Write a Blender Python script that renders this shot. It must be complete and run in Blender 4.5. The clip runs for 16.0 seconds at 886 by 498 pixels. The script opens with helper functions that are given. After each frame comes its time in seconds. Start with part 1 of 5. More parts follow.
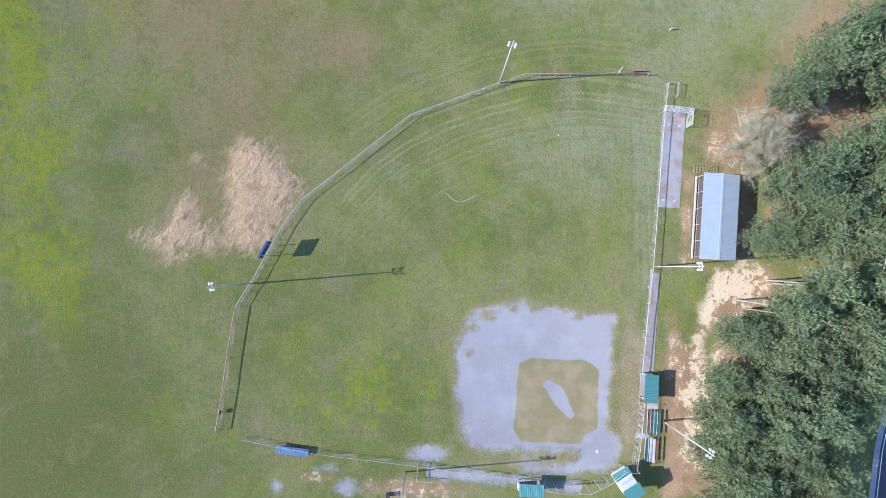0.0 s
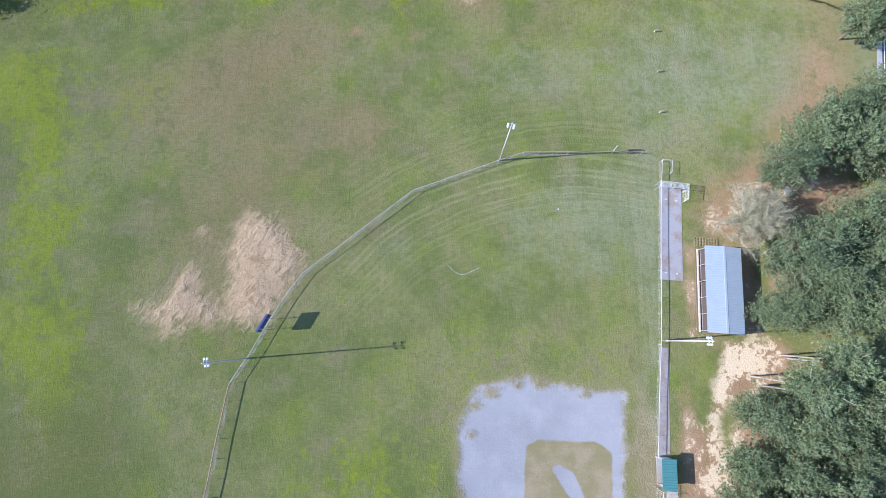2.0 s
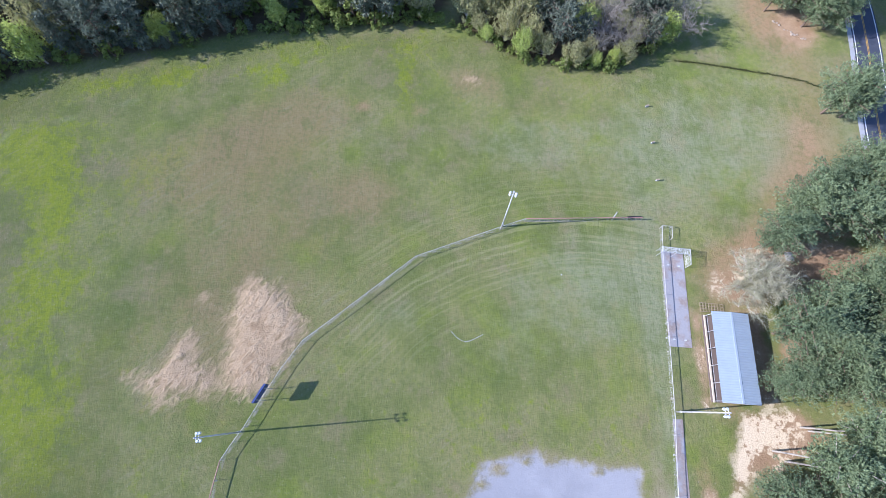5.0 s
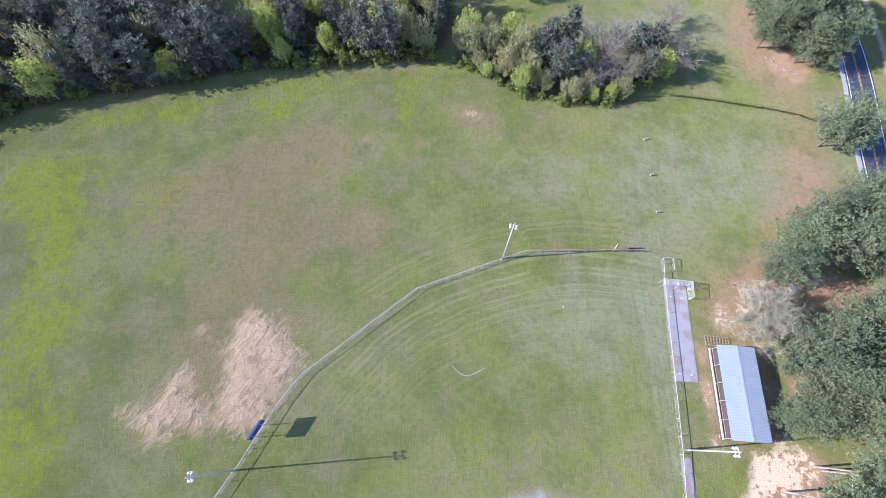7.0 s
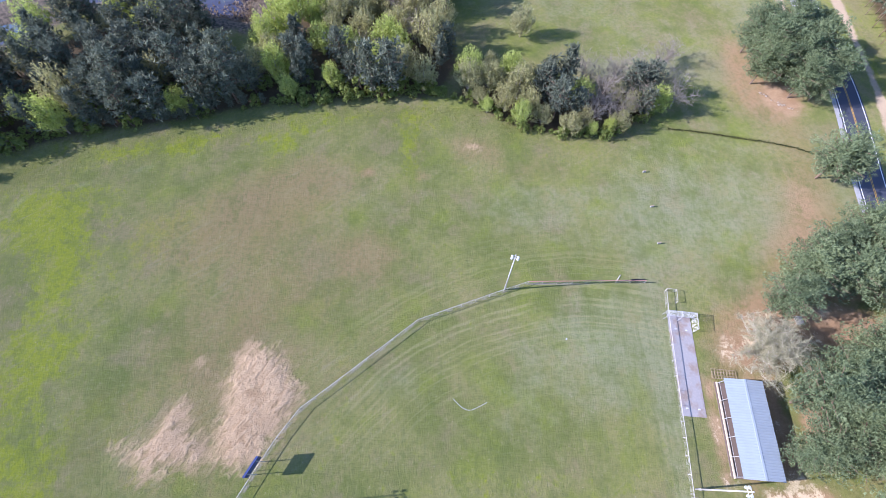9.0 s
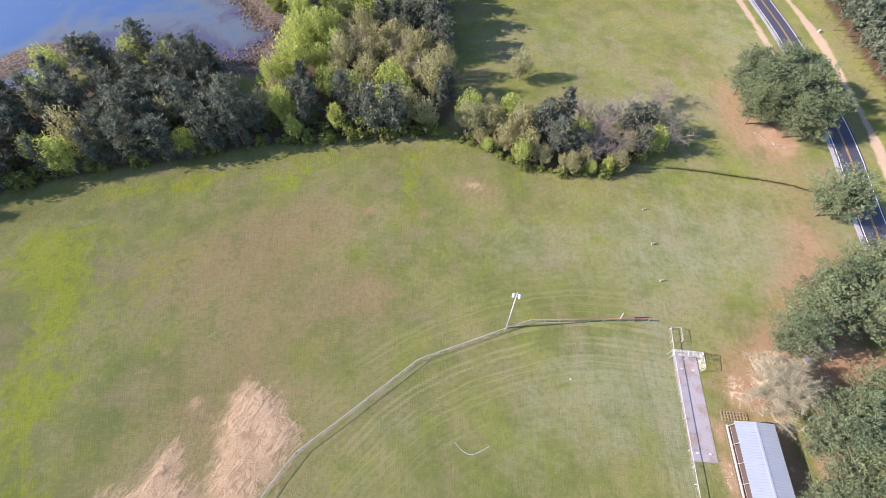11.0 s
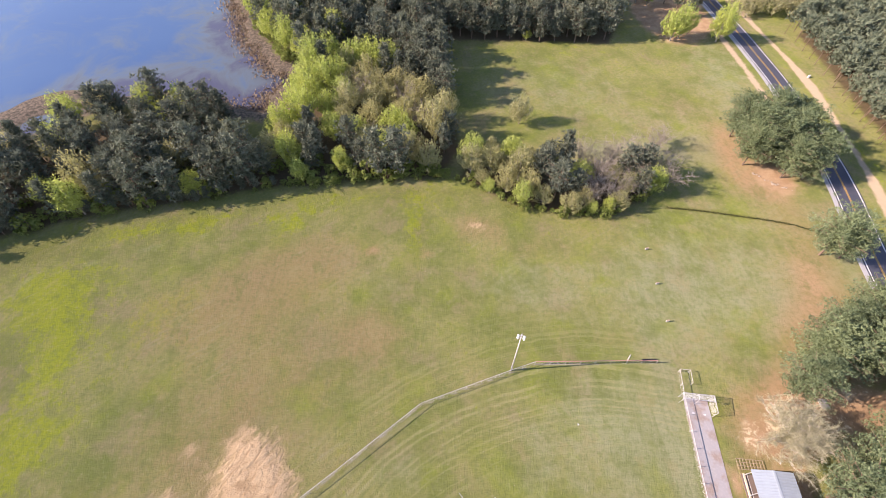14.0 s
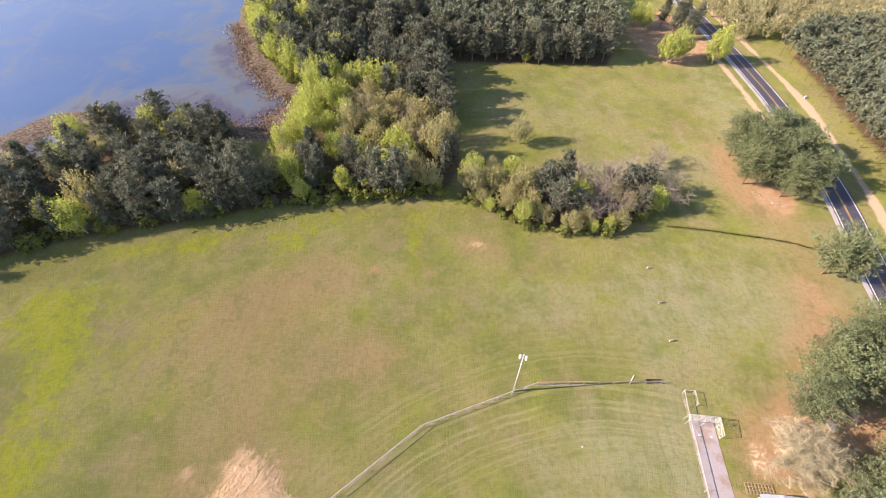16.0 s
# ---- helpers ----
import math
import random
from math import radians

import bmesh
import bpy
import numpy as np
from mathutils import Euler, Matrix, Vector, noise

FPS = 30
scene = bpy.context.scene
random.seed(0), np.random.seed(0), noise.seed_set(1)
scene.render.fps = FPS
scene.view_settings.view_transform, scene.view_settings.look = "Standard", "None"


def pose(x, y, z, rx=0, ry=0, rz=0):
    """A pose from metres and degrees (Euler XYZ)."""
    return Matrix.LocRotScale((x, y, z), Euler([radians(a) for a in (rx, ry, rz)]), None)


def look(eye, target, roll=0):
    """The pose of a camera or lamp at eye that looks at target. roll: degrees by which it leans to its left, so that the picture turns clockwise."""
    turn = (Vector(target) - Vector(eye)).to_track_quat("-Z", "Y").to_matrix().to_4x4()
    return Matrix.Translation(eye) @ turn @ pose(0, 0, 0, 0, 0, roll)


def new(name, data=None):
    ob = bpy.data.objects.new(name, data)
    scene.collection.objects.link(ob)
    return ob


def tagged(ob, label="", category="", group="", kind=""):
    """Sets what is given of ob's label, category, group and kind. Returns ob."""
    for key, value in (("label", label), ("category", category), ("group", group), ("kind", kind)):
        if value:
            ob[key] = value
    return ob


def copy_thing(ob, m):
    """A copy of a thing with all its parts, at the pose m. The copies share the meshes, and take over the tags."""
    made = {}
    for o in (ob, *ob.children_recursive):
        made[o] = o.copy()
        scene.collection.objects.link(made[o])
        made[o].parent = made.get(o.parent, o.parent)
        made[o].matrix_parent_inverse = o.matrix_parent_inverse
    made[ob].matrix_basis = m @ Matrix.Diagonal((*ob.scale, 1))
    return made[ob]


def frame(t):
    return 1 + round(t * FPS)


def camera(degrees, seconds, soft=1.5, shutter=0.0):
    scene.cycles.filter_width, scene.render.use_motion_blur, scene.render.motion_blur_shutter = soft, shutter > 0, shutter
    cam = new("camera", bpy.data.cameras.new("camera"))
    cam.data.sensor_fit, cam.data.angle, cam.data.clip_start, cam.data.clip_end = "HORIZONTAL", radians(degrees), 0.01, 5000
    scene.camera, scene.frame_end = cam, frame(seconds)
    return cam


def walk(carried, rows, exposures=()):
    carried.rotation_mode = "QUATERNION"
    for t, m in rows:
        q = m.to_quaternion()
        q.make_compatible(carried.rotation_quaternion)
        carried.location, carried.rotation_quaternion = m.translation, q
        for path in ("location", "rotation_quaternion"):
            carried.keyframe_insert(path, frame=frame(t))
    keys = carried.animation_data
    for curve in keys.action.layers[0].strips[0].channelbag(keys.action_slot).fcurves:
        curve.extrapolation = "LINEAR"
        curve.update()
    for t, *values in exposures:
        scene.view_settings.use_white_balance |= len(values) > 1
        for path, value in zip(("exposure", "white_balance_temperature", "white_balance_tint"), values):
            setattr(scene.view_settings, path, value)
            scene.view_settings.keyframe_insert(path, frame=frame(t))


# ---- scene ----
cam = camera(90.0, 16.0, soft=0.9)
PATH = [
    (0, (-0.204, -3.260, 84.417), (-0.0918, -2.8421, 74.1870), 15.39),
    (0.5, (-0.235, -3.199, 84.319), (-0.1256, -2.5364, 74.1020), 9.75),
    (1, (-0.294, -3.145, 84.220), (-0.1969, -2.0698, 74.0382), 5.53),
    (1.5, (-0.322, -2.986, 84.093), (-0.2422, -1.3810, 73.9810), 3.27),
    (2, (-0.371, -2.764, 83.983), (-0.3014, -0.7387, 73.9470), 2.39),
    (2.5, (-0.443, -2.541, 83.913), (-0.3797, -0.1949, 73.9465), 1.92),
    (3, (-0.555, -2.375, 83.895), (-0.4981, 0.2036, 73.9869), 1.72),
    (3.5, (-0.746, -2.278, 83.875), (-0.6800, 0.4793, 74.0144), 1.70),
    (4, (-0.979, -2.272, 83.872), (-0.9027, 0.6483, 74.0589), 1.86),
    (4.5, (-1.103, -2.277, 83.870), (-1.0288, 0.8983, 74.1357), 1.71),
    (7, (-0.812, -1.527, 83.822), (-0.7957, 2.5149, 74.4148), 0.69),
    (7.5, (-0.827, -1.435, 83.863), (-0.8125, 2.6707, 74.4830), 0.66),
    (8, (-0.830, -1.415, 83.888), (-0.8277, 2.8084, 74.5613), 0.61),
    (8.5, (-0.808, -1.429, 83.899), (-0.8230, 2.9998, 74.6674), 0.39),
    (9, (-0.755, -1.423, 83.908), (-0.7900, 3.2566, 74.8014), 0.08),
    (11.5, (-0.560, -0.964, 83.905), (-0.6597, 4.5488, 75.2779), -0.44),
    (12, (-0.566, -0.890, 83.910), (-0.6817, 4.7304, 75.3529), -0.56),
    (12.5, (-0.596, -0.809, 83.915), (-0.7185, 4.9731, 75.4655), -0.60),
    (13, (-0.653, -0.740, 83.901), (-0.7850, 5.1718, 75.5419), -0.64),
    (13.5, (-0.728, -0.724, 83.893), (-0.8603, 5.2861, 75.6049), -0.65),
    (14, (-0.792, -0.725, 83.880), (-0.9269, 5.4192, 75.6909), -0.77),
    (14.5, (-0.841, -0.696, 83.870), (-0.9874, 5.5698, 75.7735), -0.83),
    (15, (-0.861, -0.634, 83.859), (-1.0080, 5.7198, 75.8310), -0.79),
    (15.5, (-0.865, -0.606, 83.867), (-1.0177, 5.8200, 75.8969), -0.89),
    (16, (-0.869, -0.600, 83.883), (-1.0251, 5.8799, 75.9577), -0.90),
]
walk(cam, [(t, look(eye, target, roll)) for t, eye, target, roll in PATH],
     [(0, 1.05, 5950, 17), (4.5, 1.08, 5650, 20), (7, 1.20, 5800, 26), (9.2, 1.22, 5950, 28), (11.5, 1.25, 7150, 30), (12.5, 1.27, 7300, 30), (16, 1.36, 8600, 33)])

# ---- light ----
SUN_FROM = Vector((-29.6, -2.6, 16.6)).normalized()
SUN_UP = math.asin(SUN_FROM.z)
SUN_AZ = math.atan2(SUN_FROM.x, SUN_FROM.y)
world = bpy.data.worlds.new("sky")
scene.world = world
world.use_nodes = True
wn = world.node_tree
sky = wn.nodes.new("ShaderNodeTexSky")
sky.sky_type = "NISHITA"
sky.sun_disc = False
sky.sun_elevation = SUN_UP
sky.sun_rotation = SUN_AZ
sky.dust_density = 0.2
sky.ozone_density = 3.0
wn.nodes["Background"].inputs["Strength"].default_value = 0.15
wn.links.new(sky.outputs["Color"], wn.nodes["Background"].inputs["Color"])
sun_data = bpy.data.lights.new("sun", "SUN")
sun_data.energy = 4.8
sun_data.angle = radians(0.55)
sun_data.color = (1.0, 0.95, 0.87)
sun = new("sun", sun_data)
sun.matrix_world = look(SUN_FROM * 300, (0, 0, 0))


# ---- material helpers ----
class Nodes:
    """A small wrapper that builds a node material."""

    def __init__(self, name):
        self.mat = bpy.data.materials.new(name)
        self.mat.use_nodes = True
        self.tree = self.mat.node_tree
        self.bsdf = self.tree.nodes["Principled BSDF"]
        self.out = self.tree.nodes["Material Output"]

    def put(self, kind, operation="", data_type="", blend_type="", attribute_name="", noise_dimensions=""):
        node = self.tree.nodes.new(kind)
        if operation:
            node.operation = operation
        if data_type:
            node.data_type = data_type
        if blend_type:
            node.blend_type = blend_type
        if attribute_name:
            node.attribute_name = attribute_name
        if noise_dimensions:
            node.noise_dimensions = noise_dimensions
        return node

    def link(self, a, b):
        self.tree.links.new(a, b)

    def feed(self, socket, value):
        if isinstance(value, (int, float, tuple)):
            socket.default_value = value
        else:
            self.link(value, socket)

    def place(self):
        return self.put("ShaderNodeNewGeometry").outputs["Position"]

    def local(self):
        return self.put("ShaderNodeTexCoord").outputs["Object"]

    def noise(self, scale, detail=3.0, rough=0.6, vector=None, distort=0.0):
        n = self.put("ShaderNodeTexNoise")
        n.inputs["Scale"].default_value = scale
        n.inputs["Detail"].default_value = detail
        n.inputs["Roughness"].default_value = rough
        n.inputs["Distortion"].default_value = distort
        if vector is not None:
            self.link(vector, n.inputs["Vector"])
        return n.outputs["Fac"]

    def stretch(self, vector, sx, sy, sz, turn=0.0):
        m = self.put("ShaderNodeMapping")
        m.vector_type = "TEXTURE"
        self.link(vector, m.inputs["Vector"])
        m.inputs["Scale"].default_value = (1 / sx, 1 / sy, 1 / sz)
        m.inputs["Rotation"].default_value = (0, 0, radians(turn))
        return m.outputs["Vector"]

    def ramp(self, value, low, high, a=0.0, b=1.0):
        n = self.put("ShaderNodeMapRange")
        n.interpolation_type = "SMOOTHSTEP"
        self.feed(n.inputs["Value"], value)
        for key, v in (("From Min", low), ("From Max", high), ("To Min", a), ("To Max", b)):
            n.inputs[key].default_value = v
        return n.outputs["Result"]

    def math(self, op, a, b=0.0):
        n = self.put("ShaderNodeMath", operation=op)
        self.feed(n.inputs[0], a)
        self.feed(n.inputs[1], b)
        return n.outputs["Value"]

    def mix(self, fac, a, b, blend="MIX"):
        n = self.put("ShaderNodeMix", data_type="RGBA", blend_type=blend)
        self.feed(n.inputs["Factor"], fac)
        self.feed(n.inputs[6], a if not isinstance(a, tuple) else (*a, 1.0))
        self.feed(n.inputs[7], b if not isinstance(b, tuple) else (*b, 1.0))
        return n.outputs[2]

    def attr(self, name):
        return self.put("ShaderNodeAttribute", attribute_name=name).outputs["Fac"]

    def bump(self, height, strength, distance):
        n = self.put("ShaderNodeBump")
        n.inputs["Strength"].default_value = strength
        n.inputs["Distance"].default_value = distance
        self.link(height, n.inputs["Height"])
        self.link(n.outputs["Normal"], self.bsdf.inputs["Normal"])

    def finish(self, color, rough=0.8, metal=0.0, spec=0.3):
        b = self.bsdf.inputs
        self.feed(b["Base Color"], color if not isinstance(color, tuple) else (*color, 1.0))
        self.feed(b["Roughness"], rough)
        b["Metallic"].default_value = metal
        b["Specular IOR Level"].default_value = spec
        return self.mat


def plain(name, color, rough=0.6, metal=0.0, wear=0.25, scale=1.5, dirt=(0.16, 0.13, 0.1)):
    """Painted or bare surface with grime at two scales."""
    n = Nodes(name)
    p = n.place()
    big = n.ramp(n.noise(scale, 4, 0.65, p), 0.35, 0.75)
    fine = n.noise(scale * 14, 3, 0.6, p)
    c = n.mix(n.math("MULTIPLY", big, wear), color, dirt)
    c = n.mix(n.math("MULTIPLY", fine, 0.35), c, tuple(v * 0.72 for v in color))
    n.bump(fine, 0.15, 0.01)
    return n.finish(c, rough, metal)


def metal_sheet(name, color, axis=0, pitch=0.25):
    """Ribbed painted steel roofing."""
    n = Nodes(name)
    p = n.local()
    big = n.ramp(n.noise(0.7, 4, 0.6, p), 0.35, 0.7)
    streak = n.noise(1.0, 3, 0.6, n.stretch(p, *((9, 0.5, 1) if axis == 1 else (0.5, 9, 1))))
    c = n.mix(n.math("MULTIPLY", big, 0.25), color, tuple(v * 0.7 for v in color))
    c = n.mix(n.math("MULTIPLY", streak, 0.3), c, tuple(min(1, v * 1.25) for v in color))
    return n.finish(c, 0.45, 0.0, 0.4)


def make_ground_material():
    n = Nodes("turf_and_soil")
    p = n.place()
    n_big = n.noise(0.045, 5, 0.62, p)
    n_mid = n.noise(0.22, 5, 0.65, p)
    n_small = n.noise(1.1, 5, 0.7, p)
    n_fine = n.noise(5.0, 4, 0.75, p)
    n_edge = n.math("ADD", n.math("MULTIPLY", n.math("SUBTRACT", n_mid, 0.5), 4.0),
                    n.math("MULTIPLY", n.math("SUBTRACT", n_small, 0.5), 2.2))
    # turf
    turf = n.mix(n.ramp(n_big, 0.36, 0.64), (0.106, 0.132, 0.034), (0.180, 0.182, 0.068))
    turf = n.mix(n.ramp(n_mid, 0.42, 0.7, 0, 0.5), turf, (0.196, 0.186, 0.084))
    n_hue = n.noise(0.09, 4, 0.6, n.stretch(p, 1, 1, 1, 70))
    turf = n.mix(n.ramp(n_hue, 0.5, 0.66, 0, 0.65), turf, (0.148, 0.182, 0.030))
    turf = n.mix(n.ramp(n_hue, 0.47, 0.34, 0, 0.7), turf, (0.182, 0.158, 0.086))
    n_spot = n.noise(0.45, 4, 0.65, p)
    turf = n.mix(n.ramp(n_spot, 0.54, 0.68, 0, 0.42), turf, (0.108, 0.152, 0.022))
    lush = n.math("ADD", n.attr("lush"), n.math("MULTIPLY", n.math("SUBTRACT", n_mid, 0.53), 2.8))
    lush = n.math("ADD", lush, n.math("MULTIPLY", n.math("SUBTRACT", n_big, 0.5), 2.4))
    mottle = n.noise(0.55, 5, 0.75, n.stretch(p, 1, 0.7, 1, 25), 0.3)
    lush = n.math("ADD", lush, n.math("MULTIPLY", n.math("SUBTRACT", mottle, 0.5), 3.4))
    turf = n.mix(n.ramp(lush, 0.3, 1.25, 0, 0.9), turf, (0.172, 0.214, 0.010))
    rank = n.math("MULTIPLY", n.ramp(lush, 0.3, 0.9), n.ramp(n.noise(0.3, 5, 0.7, n.stretch(p, 1, 0.8, 1, 40), 0.4), 0.5, 0.64))
    turf = n.mix(n.math("MULTIPLY", rank, 0.5), turf, (0.092, 0.122, 0.026))
    # deep green turf; at the left it also darkens to imitate light falloff
    deep = n.math("ADD", n.attr("deep"), n.math("MULTIPLY", n.math("SUBTRACT", n_mid, 0.5), 0.9))
    turf = n.mix(n.ramp(deep, 0.2, 1.0, 0, 0.75), turf, (0.104, 0.112, 0.026))
    brown = n.math("ADD", n.attr("brown"), n.math("MULTIPLY", n.math("SUBTRACT", n_mid, 0.5), 1.3))
    turf = n.mix(n.ramp(brown, 0.15, 1.1, 0, 0.82), turf, (0.210, 0.158, 0.080))
    # pale turf also carries haze and glare toward the right and far field
    pale = n.math("ADD", n.attr("pale"), n.math("MULTIPLY", n.math("SUBTRACT", n_mid, 0.5), 1.2))
    turf = n.mix(n.ramp(pale, 0.2, 1.0, 0, 0.75), turf, (0.208, 0.224, 0.142))
    red = n.math("ADD", n.attr("red"), n.math("MULTIPLY", n.math("SUBTRACT", n_mid, 0.5), 0.9))
    turf = n.mix(n.ramp(red, 0.25, 1.1, 0, 0.8), turf, (0.285, 0.180, 0.108))
    # arcs left by the mower, round the plate
    away = n.put("ShaderNodeVectorMath", operation="DISTANCE")
    n.link(p, away.inputs[0])
    away.inputs[1].default_value = (28.0, -34.0, 0.0)
    rings = n.put("ShaderNodeTexNoise", noise_dimensions="1D")
    n.link(n.math("ADD", away.outputs["Value"], n.math("MULTIPLY", n_big, 4.0)), rings.inputs["W"])
    rings.inputs["Scale"].default_value = 1.05
    rings.inputs["Detail"].default_value = 3.0
    arcs = n.math("MULTIPLY", n.ramp(rings.outputs["Fac"], 0.52, 0.62), n.attr("mow"))
    arcs = n.math("MULTIPLY", arcs, n.ramp(n.noise(0.12, 3, 0.6, p), 0.36, 0.55, 0.2, 1.0))
    arcs = n.math("MULTIPLY", arcs, n.ramp(n_small, 0.35, 0.6, 0.1, 1.0))
    turf = n.mix(n.math("MULTIPLY", arcs, 0.52), turf, (0.275, 0.268, 0.140))
    troughs = n.math("MULTIPLY", n.ramp(rings.outputs["Fac"], 0.46, 0.36), n.attr("mow"))
    troughs = n.math("MULTIPLY", troughs, n.ramp(n.noise(0.15, 3, 0.6, p), 0.4, 0.6, 0.2, 1.0))
    turf = n.mix(n.math("MULTIPLY", troughs, 0.4), turf, (0.105, 0.130, 0.040))
    drift = n.math("MULTIPLY", n.ramp(n.noise(0.8, 4, 0.7, n.stretch(p, 0.9, 0.05, 1, 1)), 0.46, 0.6), n.attr("rows"))
    turf = n.mix(n.math("MULTIPLY", drift, 0.5), turf, (0.120, 0.140, 0.062))
    lines = n.noise(0.9, 3, 0.6, n.stretch(p, 1.3, 0.12, 1, -2))
    turf = n.mix(n.ramp(lines, 0.45, 0.75, 0, 0.22), turf, (0.092, 0.120, 0.048))
    swath = n.noise(0.9, 3, 0.6, n.stretch(p, 0.1, 1.3, 1, 36))
    turf = n.mix(n.math("MULTIPLY", n.ramp(swath, 0.5, 0.75, 0, 0.4), n.ramp(n_big, 0.45, 0.6)), turf, (0.215, 0.205, 0.125))
    turf = n.mix(n.ramp(n_small, 0.45, 0.66, 0, 0.4), turf, (0.088, 0.112, 0.044))
    turf = n.mix(n.ramp(n_small, 0.47, 0.33, 0, 0.28), turf, (0.205, 0.205, 0.125))
    turf = n.mix(n.ramp(n_fine, 0.5, 0.8, 0, 0.36), turf, (0.228, 0.215, 0.120))
    turf = n.mix(n.ramp(n_fine, 0.5, 0.25, 0, 0.36), turf, (0.062, 0.078, 0.030))
    tuft = n.put("ShaderNodeTexVoronoi")
    n.link(p, tuft.inputs["Vector"])
    tuft.inputs["Scale"].default_value = 0.8
    turf = n.mix(n.ramp(tuft.outputs["Distance"], 0.12, 0.03, 0, 0.5), turf, (0.26, 0.25, 0.17))
    blotch = n.noise(0.16, 5, 0.7, n.stretch(p, 1, 0.8, 1, 20), 0.15)
    turf = n.mix(n.ramp(blotch, 0.54, 0.66, 0, 0.42), turf, (0.084, 0.116, 0.030))
    turf = n.mix(n.ramp(blotch, 0.46, 0.34, 0, 0.32), turf, (0.220, 0.190, 0.096))
    # dead strip under the fence
    turf = n.mix(n.ramp(n.math("ADD", n.attr("strip"), n.math("MULTIPLY", n.math("SUBTRACT", n_small, 0.5), 0.5)), -0.1, 0.25, 0, 0.85), turf, (0.225, 0.215, 0.165))
    dry = n.math("ADD", n.attr("dry"), n.math("MULTIPLY", n.math("SUBTRACT", n_small, 0.5), 0.9))
    straw = n.mix(n.ramp(n_mid, 0.4, 0.65), (0.212, 0.186, 0.102), (0.285, 0.238, 0.158))
    straw = n.mix(n.ramp(n_fine, 0.4, 0.7, 0, 0.5), straw, (0.14, 0.125, 0.07))
    turf = n.mix(n.ramp(dry, 0.15, 0.85, 0, 0.92), turf, straw)
    # earth under the trees and along the verges
    soil = n.mix(n.ramp(n_mid, 0.35, 0.65), (0.250, 0.165, 0.098), (0.335, 0.238, 0.150))
    cream = n.math("ADD", n.attr("cream"), n.math("ADD", n.math("MULTIPLY", n.math("SUBTRACT", n_mid, 0.5), 3.2), n.math("MULTIPLY", n.math("SUBTRACT", n_small, 0.5), 3.2)))
    soil = n.mix(n.ramp(cream, 0.1, 0.45), soil, (0.55, 0.455, 0.32))
    soil = n.mix(n.ramp(n_fine, 0.4, 0.8, 0, 0.35), soil, (0.15, 0.10, 0.06))
    s = n.ramp(n.math("ADD", n.attr("soil"), n_edge), -1.0, 1.6)
    color = n.mix(s, turf, soil)
    # sandy wheel tracks
    worn = n.mix(n_small, (0.30, 0.235, 0.16), (0.40, 0.325, 0.235))
    color = n.mix(n.ramp(n.math("ADD", n.attr("track"), n.math("MULTIPLY", n_edge, 0.5)), -0.6, 0.5), color, worn)
    # litter on the wood floor, coloured dark under the whole canopy
    litter = n.mix(n_small, (0.055, 0.048, 0.028), (0.115, 0.085, 0.052))
    color = n.mix(n.ramp(n.math("ADD", n.attr("wood"), n_edge), -0.3, 2.6), color, litter)
    # wind-ribbed sand heap, its relief shading partly put into the colour
    ridge = n.noise(0.62, 4, 0.6, n.stretch(p, 1.5, 0.6, 1, -38), 0.7)
    sand = n.mix(n.ramp(ridge, 0.36, 0.6), (0.285, 0.200, 0.116), (0.420, 0.315, 0.196))
    sand = n.mix(n.ramp(n_mid, 0.42, 0.6, 0, 0.85), sand, (0.370, 0.272, 0.166))
    sand = n.mix(n.ramp(n_fine, 0.4, 0.8, 0, 0.3), sand, (0.33, 0.235, 0.135))
    sand_in = n.math("ADD", n.attr("sand"), n.math("MULTIPLY", n_edge, 1.5))
    sand_in = n.math("ADD", sand_in, n.math("MULTIPLY", n.math("SUBTRACT", ridge, 0.5), 7.0))
    sand_mask = n.ramp(sand_in, -2.2, 2.6)
    color = n.mix(sand_mask, color, sand)
    # grey skinned infield
    clay = n.mix(n.ramp(n_big, 0.35, 0.65), (0.222, 0.225, 0.242), (0.275, 0.28, 0.30))
    clay = n.mix(n.ramp(n_mid, 0.45, 0.7, 0, 0.5), clay, (0.318, 0.32, 0.338))
    clay = n.mix(n.ramp(n_small, 0.5, 0.8, 0, 0.4), clay, (0.25, 0.24, 0.235))
    clay = n.mix(n.ramp(n_fine, 0.45, 0.8, 0, 0.2), clay, (0.22, 0.21, 0.205))
    clay_in = n.ramp(n.math("ADD", n.attr("inner"), n.math("MULTIPLY", n_edge, 0.2)), -0.2, 0.25)
    clay_mask = n.ramp(n.math("ADD", n.attr("clay"), n.math("MULTIPLY", n_edge, 0.85)), -0.9, 0.9)
    color = n.mix(n.math("MULTIPLY", clay_mask, clay_in), color, clay)
    # reed and mud at the waterline
    reed = n.mix(n.ramp(n_small, 0.38, 0.62), (0.060, 0.055, 0.042), (0.190, 0.150, 0.115))
    color = n.mix(n.ramp(n.math("ADD", n.attr("shore"), n_edge), -1.0, 1.0), color, reed)
    n_clod = n.noise(2.4, 4, 0.7, p)
    rough_h = n.math("ADD", n.math("MULTIPLY", n_fine, 0.55), n.math("ADD", n.math("MULTIPLY", n_small, 0.5), n.math("MULTIPLY", n_clod, 0.9)))
    rough_h = n.math("MULTIPLY", rough_h, n.math("SUBTRACT", 1.0, n.math("MULTIPLY", clay_mask, 0.7)))
    h = n.math("ADD", rough_h, n.math("MULTIPLY", n.math("MULTIPLY", n.math("MULTIPLY", ridge, n.ramp(n_mid, 0.62, 0.42, 0.25, 1.0)), sand_mask), 2.4))
    n.bump(h, 0.7, 0.22)
    n.bsdf.inputs["Diffuse Roughness"].default_value = 0.4
    return n.finish(color, 0.95, 0.0, 0.12)


